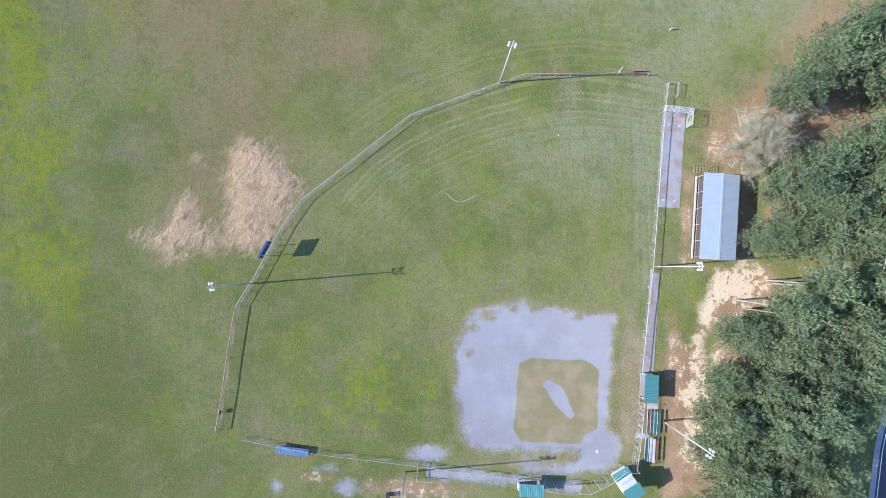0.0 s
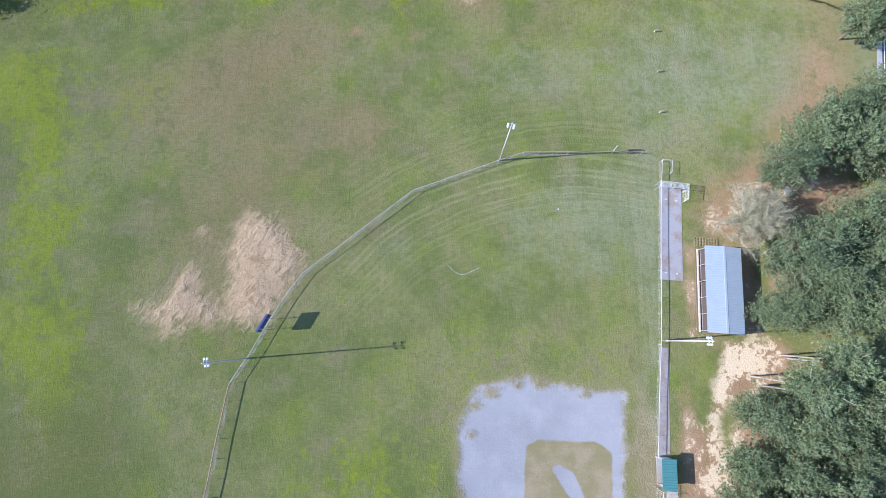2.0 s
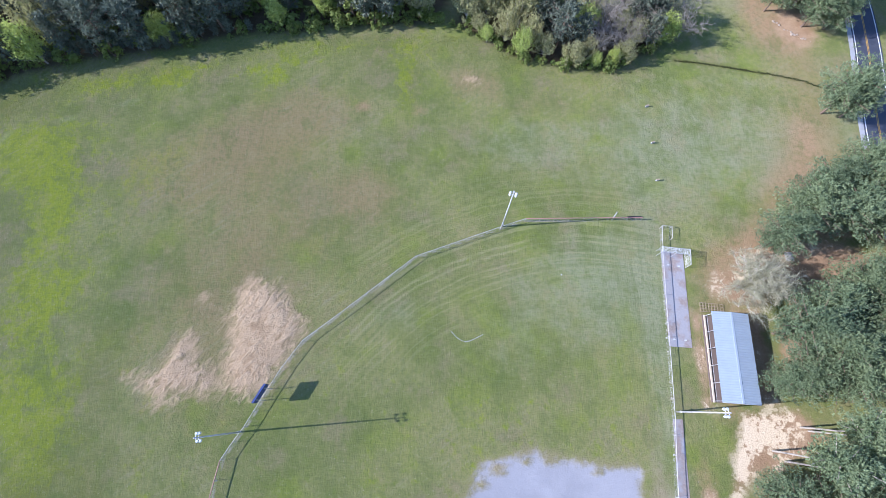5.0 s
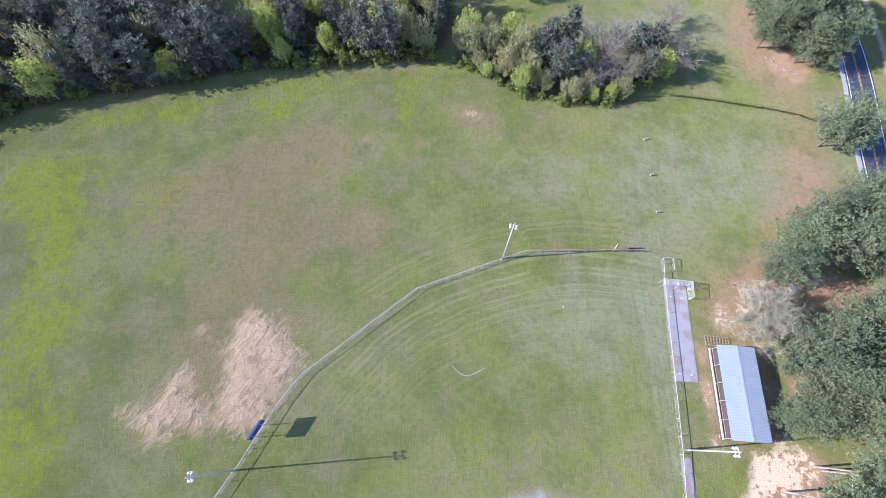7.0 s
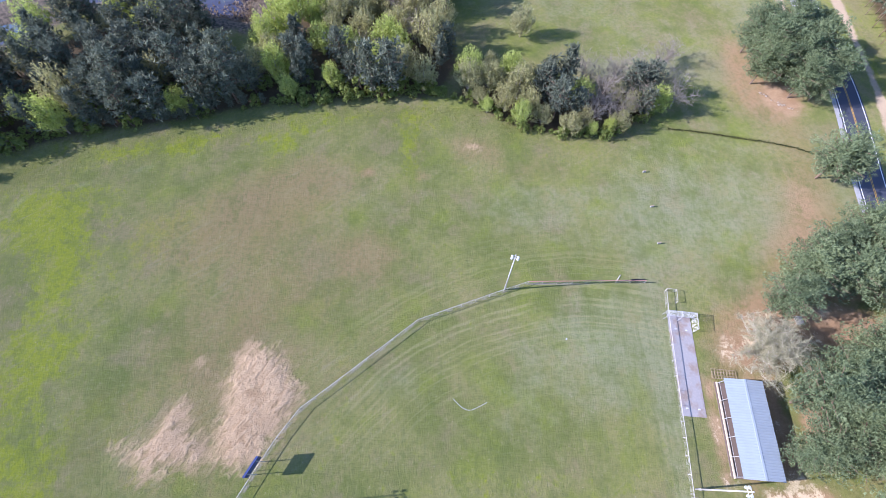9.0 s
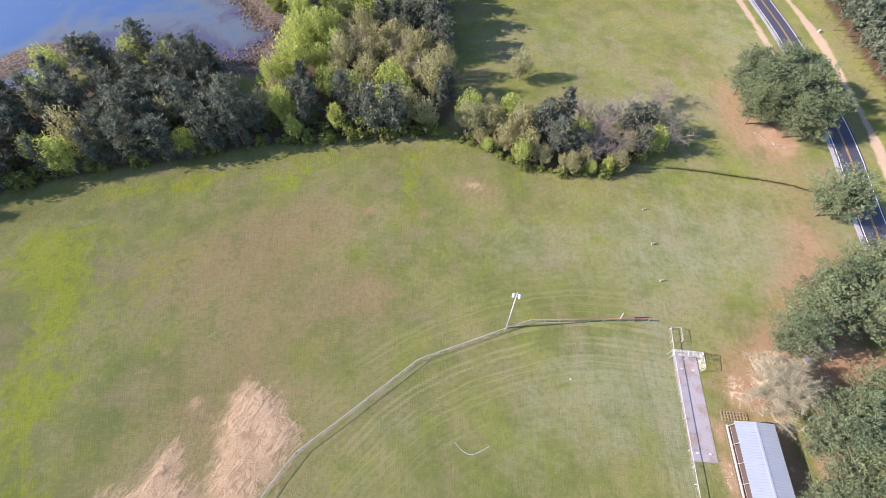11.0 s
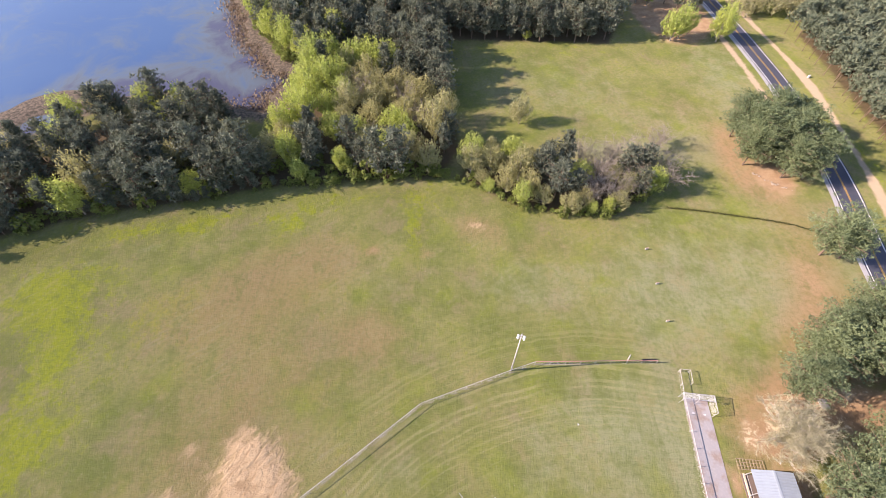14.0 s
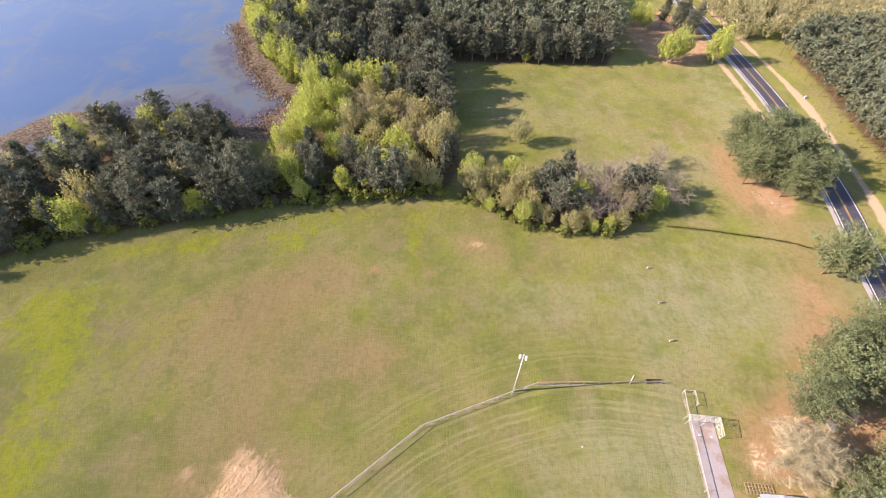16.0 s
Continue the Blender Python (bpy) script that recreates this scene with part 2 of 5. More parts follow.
def leaf_material(name, dark, light, spread=0.5, autumn=0.12, thin=0.42):
    n = Nodes(name)
    rnd = n.put("ShaderNodeObjectInfo").outputs["Random"]
    isl = n.put("ShaderNodeNewGeometry").outputs["Random Per Island"]
    tone = n.math("ADD", n.math("MULTIPLY", isl, 0.45), n.math("MULTIPLY", n.attr("tone"), 0.75))
    c = n.mix(n.ramp(tone, 0.1, 1.1), dark, light)
    c = n.mix(n.math("MULTIPLY", rnd, spread * 1.6), c, tuple(v * 0.6 for v in dark))
    warm = n.math("FRACT", n.math("MULTIPLY", rnd, 7.31))
    c = n.mix(n.math("MULTIPLY", warm, autumn), c, tuple(v * k for v, k in zip(light, (1.15, 1.0, 0.55))))
    patch = n.ramp(n.noise(0.6, 3, 0.6, n.local()), 0.4, 0.65)
    c = n.mix(n.math("MULTIPLY", patch, 0.35), c, light)
    n.finish(c, 0.75, 0.0, 0.2)
    tr = n.put("ShaderNodeBsdfTranslucent")
    n.link(c, tr.inputs["Color"])
    mx = n.put("ShaderNodeMixShader")
    mx.inputs["Fac"].default_value = thin
    n.link(n.bsdf.outputs["BSDF"], mx.inputs[1])
    n.link(tr.outputs["BSDF"], mx.inputs[2])
    n.link(mx.outputs["Shader"], n.out.inputs["Surface"])
    return n.mat


def bark_material(name, a, b):
    n = Nodes(name)
    p = n.local()
    g = n.noise(3.0, 5, 0.7, n.stretch(p, 5, 5, 0.7))
    n.bump(g, 0.6, 0.03)
    return n.finish(n.mix(g, a, b), 0.9, 0.0, 0.1)


def chain_link_material(name, coverage, color):
    """Woven wire: diamonds of bare wire, open between."""
    n = Nodes(name)
    uv = n.put("ShaderNodeUVMap").outputs["UV"]
    sep = n.put("ShaderNodeSeparateXYZ")
    n.link(uv, sep.inputs["Vector"])
    lines = []
    for op in ("ADD", "SUBTRACT"):
        w = n.math("MULTIPLY", n.math(op, sep.outputs["X"], sep.outputs["Y"]), 12.0)
        w = n.math("FRACT", w)
        lines.append(n.math("LESS_THAN", w, coverage))
    wire = n.math("MAXIMUM", lines[0], lines[1])
    n.finish(color, 0.5, 0.1)
    clear = n.put("ShaderNodeBsdfTransparent")
    mx = n.put("ShaderNodeMixShader")
    n.link(wire, mx.inputs["Fac"])
    n.link(clear.outputs["BSDF"], mx.inputs[1])
    n.link(n.bsdf.outputs["BSDF"], mx.inputs[2])
    n.link(mx.outputs["Shader"], n.out.inputs["Surface"])
    return n.mat


def water_material():
    n = Nodes("lake_water")
    p = n.place()
    weed = n.noise(0.05, 5, 0.65, p, 0.8)
    edge = n.math("ADD", n.attr("shallow"), n.math("MULTIPLY", n.math("SUBTRACT", weed, 0.5), 2.6))
    c = n.mix(n.ramp(n.noise(0.012, 3, 0.5, p), 0.35, 0.65), (0.024, 0.068, 0.165), (0.036, 0.084, 0.175))
    c = n.mix(n.ramp(edge, -0.1, 0.9, 0, 0.85), c, (0.095, 0.112, 0.098))
    c = n.mix(n.ramp(edge, 0.5, 1.15, 0, 0.9), c, (0.045, 0.044, 0.078))
    n.bump(n.noise(1.4, 4, 0.6, n.stretch(p, 0.6, 1.2, 1, 25)), 0.12, 0.05)
    return n.finish(c, 0.12, 0.0, 0.4)


def asphalt_material():
    n = Nodes("asphalt")
    p = n.place()
    # the blue in these base colours stands in for reflected sky
    c = n.mix(n.noise(8, 4, 0.7, p), (0.036, 0.042, 0.062), (0.056, 0.063, 0.086))
    c = n.mix(n.ramp(n.noise(0.3, 4, 0.6, p), 0.45, 0.7, 0, 0.4), c, (0.072, 0.076, 0.092))
    n.bump(n.noise(20, 2, 0.6, p), 0.3, 0.01)
    return n.finish(c, 0.7, 0.0, 0.4)


def clay_lane_material():
    n = Nodes("packed_lane_clay")
    p = n.place()
    patch = n.ramp(n.noise(0.28, 3, 0.6, p), 0.42, 0.6)
    c = n.mix(patch, (0.265, 0.262, 0.275), (0.235, 0.192, 0.172))
    c = n.mix(n.ramp(n.noise(2.2, 4, 0.7, p), 0.45, 0.75, 0, 0.45), c, (0.36, 0.335, 0.33))
    n.bump(n.noise(6, 3, 0.6, p), 0.3, 0.03)
    return n.finish(c, 0.9, 0.0, 0.15)


M_GROUND = make_ground_material()
M_WATER = water_material()
M_ASPHALT = asphalt_material()
M_LANE = clay_lane_material()
M_WIRE = chain_link_material("chain_link_wire", 0.045, (0.52, 0.53, 0.54))
# netting coloured near white in place of the shine on its wire
M_NET = chain_link_material("bright_netting", 0.10, (0.78, 0.79, 0.80))
M_STEEL = plain("galvanised_steel", (0.50, 0.51, 0.53), 0.45, 0.5, 0.15)
M_FENCE = plain("weathered_fence_steel", (0.46, 0.45, 0.435), 0.6, 0.15, 0.3)
M_LAMPSHELL = plain("pale_lamp_shell", (0.52, 0.56, 0.60), 0.4, 0.0, 0.15)
M_POLE = plain("weathered_pole", (0.44, 0.44, 0.45), 0.7, 0.0, 0.25)
M_WHITE = plain("white_paint", (0.78, 0.78, 0.77), 0.5, 0.0, 0.15)
M_YELLOW = plain("yellow_line_paint", (0.50, 0.30, 0.06), 0.6, 0.0, 0.15)
M_TARP = plain("pale_tarpaulin", (0.46, 0.49, 0.52), 0.7, 0.0, 0.15)
M_REDCAP = plain("faded_red_plastic", (0.37, 0.19, 0.165), 0.6, 0.0, 0.35)
M_BLUE = plain("blue_board_paint", (0.022, 0.045, 0.16), 0.45, 0.0, 0.1)
M_TEAL = metal_sheet("teal_roof_sheet", (0.070, 0.205, 0.205))
M_TEALPAINT = plain("teal_plank_paint", (0.014, 0.115, 0.11), 0.5, 0.0, 0.2)
M_MAROON = plain("maroon_plank_paint", (0.20, 0.055, 0.05), 0.55, 0.0, 0.25)
M_ALU = plain("aluminium_plank", (0.62, 0.63, 0.64), 0.4, 0.3, 0.1)
M_ROOF = metal_sheet("pale_blue_roof_sheet", (0.255, 0.305, 0.35))
M_BLUEROOF = metal_sheet("blue_roof_sheet", (0.085, 0.15, 0.26))
M_TIMBER = plain("grey_timber", (0.30, 0.235, 0.17), 0.8, 0.0, 0.3)
M_BLOCK = plain("painted_block", (0.62, 0.60, 0.56), 0.8, 0.0, 0.25)
M_KERB = plain("tan_kerb", (0.52, 0.44, 0.34), 0.85, 0.0, 0.3)
M_DARK = plain("dark_rubber", (0.03, 0.03, 0.032), 0.8, 0.0, 0.2)
M_CONCRETE = plain("concrete_slab", (0.40, 0.385, 0.36), 0.9, 0.0, 0.3)
M_SHOULDER = plain("pale_gravel_shoulder", (0.33, 0.34, 0.36), 0.95, 0.0, 0.45, 0.6, (0.20, 0.19, 0.13))
M_STONE = plain("tan_stone", (0.33, 0.27, 0.21), 0.9, 0.0, 0.35)
M_RUSTMAT = plain("brown_floor", (0.15, 0.115, 0.10), 0.9, 0.0, 0.3)
M_BARK = bark_material("pine_bark", (0.085, 0.06, 0.045), (0.22, 0.165, 0.125))
M_GREYBARK = bark_material("grey_bark", (0.20, 0.18, 0.155), (0.38, 0.35, 0.31))
M_PALEBARK = bark_material("pale_bark", (0.36, 0.33, 0.29), (0.56, 0.52, 0.47))
# tree leaf tones are lifted, some bluer, to stand in for haze
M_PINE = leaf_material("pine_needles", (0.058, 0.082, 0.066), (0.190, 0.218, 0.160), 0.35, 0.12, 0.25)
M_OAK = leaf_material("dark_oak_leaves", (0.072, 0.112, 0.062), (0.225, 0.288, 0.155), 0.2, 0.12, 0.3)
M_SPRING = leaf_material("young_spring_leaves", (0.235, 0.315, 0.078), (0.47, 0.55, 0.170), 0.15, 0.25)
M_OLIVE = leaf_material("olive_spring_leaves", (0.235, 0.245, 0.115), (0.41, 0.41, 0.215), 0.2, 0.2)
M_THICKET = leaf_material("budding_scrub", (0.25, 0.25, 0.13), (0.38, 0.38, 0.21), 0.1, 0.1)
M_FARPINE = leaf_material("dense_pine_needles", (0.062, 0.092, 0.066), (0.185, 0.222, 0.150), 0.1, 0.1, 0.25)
M_SHRUB = leaf_material("shrub_leaves", (0.150, 0.205, 0.055), (0.33, 0.39, 0.12), 0.3)
M_REED = leaf_material("dry_reeds", (0.18, 0.14, 0.11), (0.42, 0.35, 0.28), 0.1)
M_DITCH = leaf_material("ditch_weed", (0.08, 0.09, 0.035), (0.15, 0.16, 0.07), 0.1)
M_ROUGH = leaf_material("rough_grass_blades", (0.135, 0.155, 0.038), (0.215, 0.235, 0.070), 0.1)
M_DULLTWIG = leaf_material("dull_twigs", (0.24, 0.21, 0.175), (0.38, 0.34, 0.285), 0.2, 0.0)
M_TWIG = leaf_material("bare_twigs", (0.36, 0.35, 0.235), (0.54, 0.52, 0.38), 0.1, 0.0)


# ---- shape helpers ----
def finish_mesh(name, bm, material, smooth=False):
    me = bpy.data.meshes.new(name)
    bm.normal_update()
    bm.to_mesh(me)
    bm.free()
    me.materials.append(material)
    if smooth:
        me.polygons.foreach_set("use_smooth", [True] * len(me.polygons))
    return me


def part(name, bm, material, parent, label="", smooth=False):
    ob = new(name, finish_mesh(name, bm, material, smooth))
    ob.parent = parent
    if label:
        tagged(ob, label)
    return ob


def thing(name, m, label, category, group="", kind=""):
    ob = new(name)
    ob.empty_display_size = 0.3
    ob.matrix_basis = m
    return tagged(ob, label, category, group, kind)


def box(bm, cx, cy, cz, sx, sy, sz, m=None, bevel=0.0):
    r = bmesh.ops.create_cube(bm, size=1.0)
    vs = r["verts"]
    bmesh.ops.transform(bm, matrix=Matrix.Translation((cx, cy, cz)) @ Matrix.Diagonal((sx, sy, sz, 1)), verts=vs)
    if bevel:
        es = list({e for v in vs for e in v.link_edges})
        vs = bmesh.ops.bevel(bm, geom=es, offset=bevel, segments=1, affect="EDGES", profile=0.5)["verts"]
    if m is not None:
        bmesh.ops.transform(bm, matrix=m, verts=list({v for v in vs}))
    return bm


def tube(bm, a, b, ra, rb, sides=6):
    """A tapered rod from a to b."""
    a, b = Vector(a), Vector(b)
    d = b - a
    r = bmesh.ops.create_cone(bm, cap_ends=True, segments=sides, radius1=ra, radius2=rb, depth=d.length)
    bmesh.ops.transform(bm, matrix=Matrix.Translation((a + b) / 2) @ d.to_track_quat("Z", "Y").to_matrix().to_4x4(), verts=r["verts"])
    return bm


def B():
    return bmesh.new()


def slab(bm, corners, z0, z1):
    """A prism over a convex outline, corners anticlockwise."""
    low = [bm.verts.new((x, y, z0)) for x, y in corners]
    top = [bm.verts.new((x, y, z1)) for x, y in corners]
    bm.faces.new(top)
    bm.faces.new(low[::-1])
    k = len(corners)
    for i in range(k):
        bm.faces.new((low[i], low[(i + 1) % k], top[(i + 1) % k], top[i]))
    return bm


# ---- outlines on the plan ----
INFIELD = [(7.3, -11.5), (11.1, -11.0), (15.9, -9.8), (22.9, -11.6), (28.3, -11.9), (33.3, -12.4), (33.0, -16.7), (32.3, -25.2), (31.6, -33.1), (33.4, -37.8),
           (32.4, -40.2), (27.5, -38.2), (24.4, -37.4), (13.2, -37.4), (5.8, -36.8), (4.2, -31.6), (3.3, -25.3), (3.7, -17.9), (5.5, -13.6)]
INFIELD_TURF = [(15.2, -21.5), (17.5, -20.5), (27.7, -20.7), (30.4, -22.5), (29.9, -35.0), (27.1, -36.3), (15.6, -35.9), (14.2, -33.6)]
PITCH_STRIP = [(19.4, -25.2), (20.5, -24.3), (23.4, -25.7), (25.8, -31.0), (25.0, -31.9), (22.3, -29.6)]
SAND_A = [(-39.7, 18.2), (-37.3, 20.8), (-32.8, 20.2), (-30.0, 16.9), (-26.5, 12.5), (-26.8, 9.8), (-30.0, 5.1), (-31.7, 1.0), (-35.5, -1.0), (-39.8, 0.4), (-40.9, 4.0), (-40.0, 9.2), (-41.2, 13.5)]
SAND_B = [(-57.6, 1.8), (-52.8, 3.9), (-49.1, 9.7), (-47.2, 10.7), (-46.5, 9.7), (-46.9, 6.0), (-42.4, 4.0), (-41.0, 0.9), (-45.8, -0.6), (-50.7, -1.6)]
LAKE = [(-100.0, 260.0), (-93.5, 213.3), (-90.5, 190.0), (-83.5, 180.0), (-77.0, 163.0), (-68.2, 150.6), (-59.3, 139.2), (-50.6, 133.9), (-54.9, 128.9),
        (-58.9, 122.5), (-56.0, 116.5), (-67.7, 115.5), (-75.8, 118.5), (-86.0, 124.0), (-97.0, 125.0), (-108.0, 122.0), (-116.0, 115.5), (-121.0, 107.0), (-129.0, 100.0), (-165.0, 86.0), (-420.0, 60.0), (-520.0, 520.0), (-140.0, 520.0)]
WOOD_WEST = [(-126.0, 54.0), (-111.0, 63.5), (-87.0, 72.5), (-66.0, 76.5), (-52.7, 80.5), (-24.6, 83.5), (-2.0, 85.5), (3.0, 97.0), (2.0, 112.0), (0.0, 125.0), (-4.0, 145.0), (-7.0, 158.0),
             (-8.0, 225.0), (-86.0, 225.0), (-82.0, 185.0), (-74.5, 166.0), (-66.0, 154.0), (-57.0, 143.5), (-48.0, 136.0), (-48.0, 125.0), (-47.0, 112.0), (-46.0, 101.0), (-54.0, 94.5), (-60.0, 102.0), (-64.0, 110.0), (-73.0, 114.5), (-86.0, 118.0), (-100.0, 114.0), (-111.0, 103.0), (-119.0, 93.0), (-134.0, 82.0), (-150.0, 66.0)]
GROVE = [(0.0, 86.5), (8.0, 81.0), (15.0, 76.0), (23.0, 72.8), (33.0, 71.6), (39.5, 73.0), (46.0, 76.0), (51.0, 78.0), (54.0, 84.0), (47.0, 90.5), (28.0, 92.0), (8.0, 96.0)]
WOOD_NORTH = [(-8.0, 157.0), (10.0, 156.5), (57.0, 154.0), (62.0, 164.0), (66.0, 214.0), (-8.0, 222.0)]
PLANTATION = [(122.0, 163.0), (122.5, 149.0), (121.5, 131.0), (120.5, 113.0), (120.5, 92.0), (119.0, 62.0), (150.0, 70.0), (185.0, 140.0), (190.0, 176.0), (150.0, 173.0), (133.0, 171.0)]
EAST_SOUTH = [(56.0, -13.5), (52.8, -15.0), (51.0, -19.5), (49.6, -24.5), (48.6, -30.0), (47.8, -35.0), (47.0, -50.0), (64.0, -50.0), (68.5, -38.0), (71.0, -29.5), (75.0, -20.0), (78.0, -9.0), (70.0, -9.5), (65.5, -11.5)]
EAST_MID = [(65.5, 16.5), (61.8, 11.0), (61.5, 6.0), (59.5, 3.2), (60.0, 1.8), (64.0, 1.2), (76.0, 2.0), (88.0, -3.0), (89.0, 22.0), (72.0, 21.5), (66.5, 18.0)]
EAST_NORTH = [(59.5, 29.8), (64.0, 33.0), (73.0, 38.5), (79.0, 44.5), (88.0, 47.0), (95.0, 40.0), (92.0, 30.0), (74.0, 29.5), (62.0, 28.3)]
BARE_EARTH = [(53.0, -2.6), (63.5, -2.5), (68.0, -7.0), (60.0, -12.0), (52.5, -13.5), (50.2, -16.8), (51.5, -23.2), (52.0, -30.8), (50.0, -46.0), (45.2, -46.0), (45.8, -34.0), (46.0, -24.0), (47.6, -17.5)]
OUTFIELD = [(-40.9, -33.8), (-39.9, -27.1), (-39.2, -20.5), (-37.9, -11.0), (-36.3, -8.2), (-34.7, -5.7), (-32.2, -0.8), (-29.5, 4.2), (-26.2, 9.1), (-19.9, 14.1), (-5.8, 25.6), (11.2, 32.0), (16.3, 33.8), (31.2, 34.1), (40.2, 34.2)]
FOUL_SIDE = [(-36.0, -35.2), (-30.2, -36.4), (-22.3, -37.8), (-11.9, -39.0), (-3.6, -40.0), (6.0, -41.2), (14.6, -42.3)]
ROAD = [(56.0, -420.0), (75.5, -130.0), (85.5, -47.0), (89.3, -30.0), (91.0, -18.0), (93.2, 15.0), (95.6, 45.0), (97.7, 59.5), (101.0, 75.0), (102.4, 82.0), (104.3, 96.0), (106.5, 128.0), (106.2, 150.0), (105.5, 166.0), (102.0, 210.0), (90.0, 320.0), (40.0, 640.0)]


def signed_inside(px, py, poly):
    """Distance to an outline, positive inside."""
    best = np.full(px.shape, 1e9)
    inside = np.zeros(px.shape, bool)
    k = len(poly)
    for i in range(k):
        (ax, ay), (bx, by) = poly[i], poly[(i + 1) % k]
        ex, ey = bx - ax, by - ay
        t = np.clip(((px - ax) * ex + (py - ay) * ey) / (ex * ex + ey * ey), 0, 1)
        best = np.minimum(best, np.hypot(px - ax - t * ex, py - ay - t * ey))
        if ay != by:
            cross = ((ay > py) != (by > py)) & (px < (bx - ax) * (py - ay) / (by - ay) + ax)
            inside ^= cross
    return np.where(inside, best, -best)


def along(points, step):
    """A smooth line through points, as places about step apart."""
    pts = [Vector((*q, 0)) for q in points]
    pts = [2 * pts[0] - pts[1]] + pts + [2 * pts[-1] - pts[-2]]
    out = []
    for i in range(1, len(pts) - 2):
        a, b, c, d = pts[i - 1:i + 3]
        k = max(1, round((c - b).length / step))
        for j in range(k):
            t = j / k
            out.append(0.5 * (2 * b + (c - a) * t + (2 * a - 5 * b + 4 * c - d) * t * t + (3 * b - a - 3 * c + d) * t ** 3))
    return out + [pts[-2]]


def distance_to_line(px, py, pts):
    best = np.full(px.shape, 1e9)
    side = np.zeros(px.shape)
    for a, b in zip(pts, pts[1:]):
        ex, ey = b.x - a.x, b.y - a.y
        t = np.clip(((px - a.x) * ex + (py - a.y) * ey) / (ex * ex + ey * ey), 0, 1)
        d = np.hypot(px - a.x - t * ex, py - a.y - t * ey)
        s = np.sign(ex * (py - a.y) - ey * (px - a.x))
        side = np.where(d < best, s, side)
        best = np.minimum(best, d)
    return -best * side


def blob(px, py, x, y, rx, ry, turn=0.0):
    c, s = math.cos(radians(turn)), math.sin(radians(turn))
    u, v = (px - x) * c + (py - y) * s, -(px - x) * s + (py - y) * c
    return np.exp(-((u / rx) ** 2 + (v / ry) ** 2))


def steps(low, high, fine, reach):
    mid = list(np.arange(low, high + fine / 2, fine))
    out, d, lo, hi = [], fine, low, high
    left, right = [], []
    while hi < reach:
        d *= 1.22
        hi, lo = hi + d, lo - d
        right.append(hi)
        left.append(lo)
    return np.array(left[::-1] + mid + right)


# ---- ground ----
def build_ground():
    xs, ys = steps(-105, 118, 0.85, 2600), steps(-52, 160, 0.85, 2600)
    gx, gy = np.meshgrid(xs, ys)
    px, py = gx.ravel(), gy.ravel()
    lake = signed_inside(px, py, LAKE)
    lake += 1.6 * np.sin(px * 0.31 + np.sin(py * 0.22) * 2.0) * np.sin(py * 0.27 + np.sin(px * 0.17) * 2.0) + 0.8 * np.sin(px * 0.83 + py * 0.4) * np.sin(py * 0.71 - px * 0.2)
    spit = 3.4 - np.abs(distance_to_line(px, py, [Vector((-137, 112, 0)), Vector((-134.5, 117.5, 0)), Vector((-128, 121.5, 0)), Vector((-117, 122, 0))]))
    lake = np.minimum(lake, -spit - 1.2)
    clay = signed_inside(px, py, INFIELD)
    inner = np.maximum(-signed_inside(px, py, INFIELD_TURF), signed_inside(px, py, PITCH_STRIP))
    inner = np.maximum(inner, 3.6 - np.hypot(px - 30.2, py + 37.4))
    home = 3.9 - np.hypot(px - 30.2, py + 37.4)
    clay = np.maximum(clay, home)
    clay = np.maximum(clay, 1.4 - np.hypot((px + 1.5) * 0.45, py + 38.2))
    clay = np.maximum(clay, 1.3 - np.hypot((px + 16.8) * 0.6, py + 44.4))
    clay = np.maximum(clay, 0.7 - np.hypot(px + 29.8, py + 44.1))
    clay = np.maximum(clay, 0.5 - np.hypot((px + 21.0) * 0.4, py + 40.9))
    clay = np.maximum(clay, 0.95 - np.abs(py + 41.7 + px * 0.1) + np.where((px > -3) & (px < 27), 0, -9))
    clay = np.maximum(clay, np.minimum(0.9 - np.abs(py + 40.9 - 0.3 * np.sin(px * 0.5)), np.minimum(px - 16.0, 31.0 - px)))
    for x, y, r in ((9.2, -12.2, 1.7), (6.3, -14.6, 1.2), (18.0, -10.6, 1.3), (14.0, -11.0, 0.9), (26.0, -12.6, 0.9), (5.2, -19.5, 0.9)):
        clay = np.minimum(clay, np.hypot(px - x, (py - y) * 1.5) - r)
    halo = np.clip(1.0 + signed_inside(px, py, INFIELD) / 2.4, 0, 1)
    dry = np.maximum(np.where(signed_inside(px, py, INFIELD_TURF) > -0.5, 1.0, 0.0), 0.75 * halo)
    dry = np.maximum(dry, 0.9 * blob(px, py, 36.6, -27, 2.9, 18)) + 0.7 * blob(px, py, 17, -40.2, 14, 1.3) + 0.45 * blob(px, py, -34, -33, 6, 4) + 0.4 * blob(px, py, 4, -45, 20, 3)
    sand = np.maximum(signed_inside(px, py, SAND_A), signed_inside(px, py, SAND_B))
    for x, y, r in ((-46.3, 17.3, 0.1), (6.4, 69.0, 1.1)):
        sand = np.maximum(sand, r - np.hypot(px - x, py - y))
    wood = np.maximum.reduce([signed_inside(px, py, w) for w in (WOOD_WEST, GROVE, WOOD_NORTH)] + [signed_inside(px, py, PLANTATION) - 3.5])
    road = distance_to_line(px, py, along(ROAD, 8))
    soil = signed_inside(px, py, BARE_EARTH)
    east = np.maximum.reduce([signed_inside(px, py, w) for w in (EAST_SOUTH, EAST_MID, EAST_NORTH)])
    soil = np.maximum(soil, east - 1.0)
    soil = np.maximum(soil, 4.6 - np.hypot((px - 73.0) * 0.3, py - 25.3))
    soil = np.maximum(soil, 5.0 - np.hypot(px - 86.0, (py - 86.0) * 0.9))
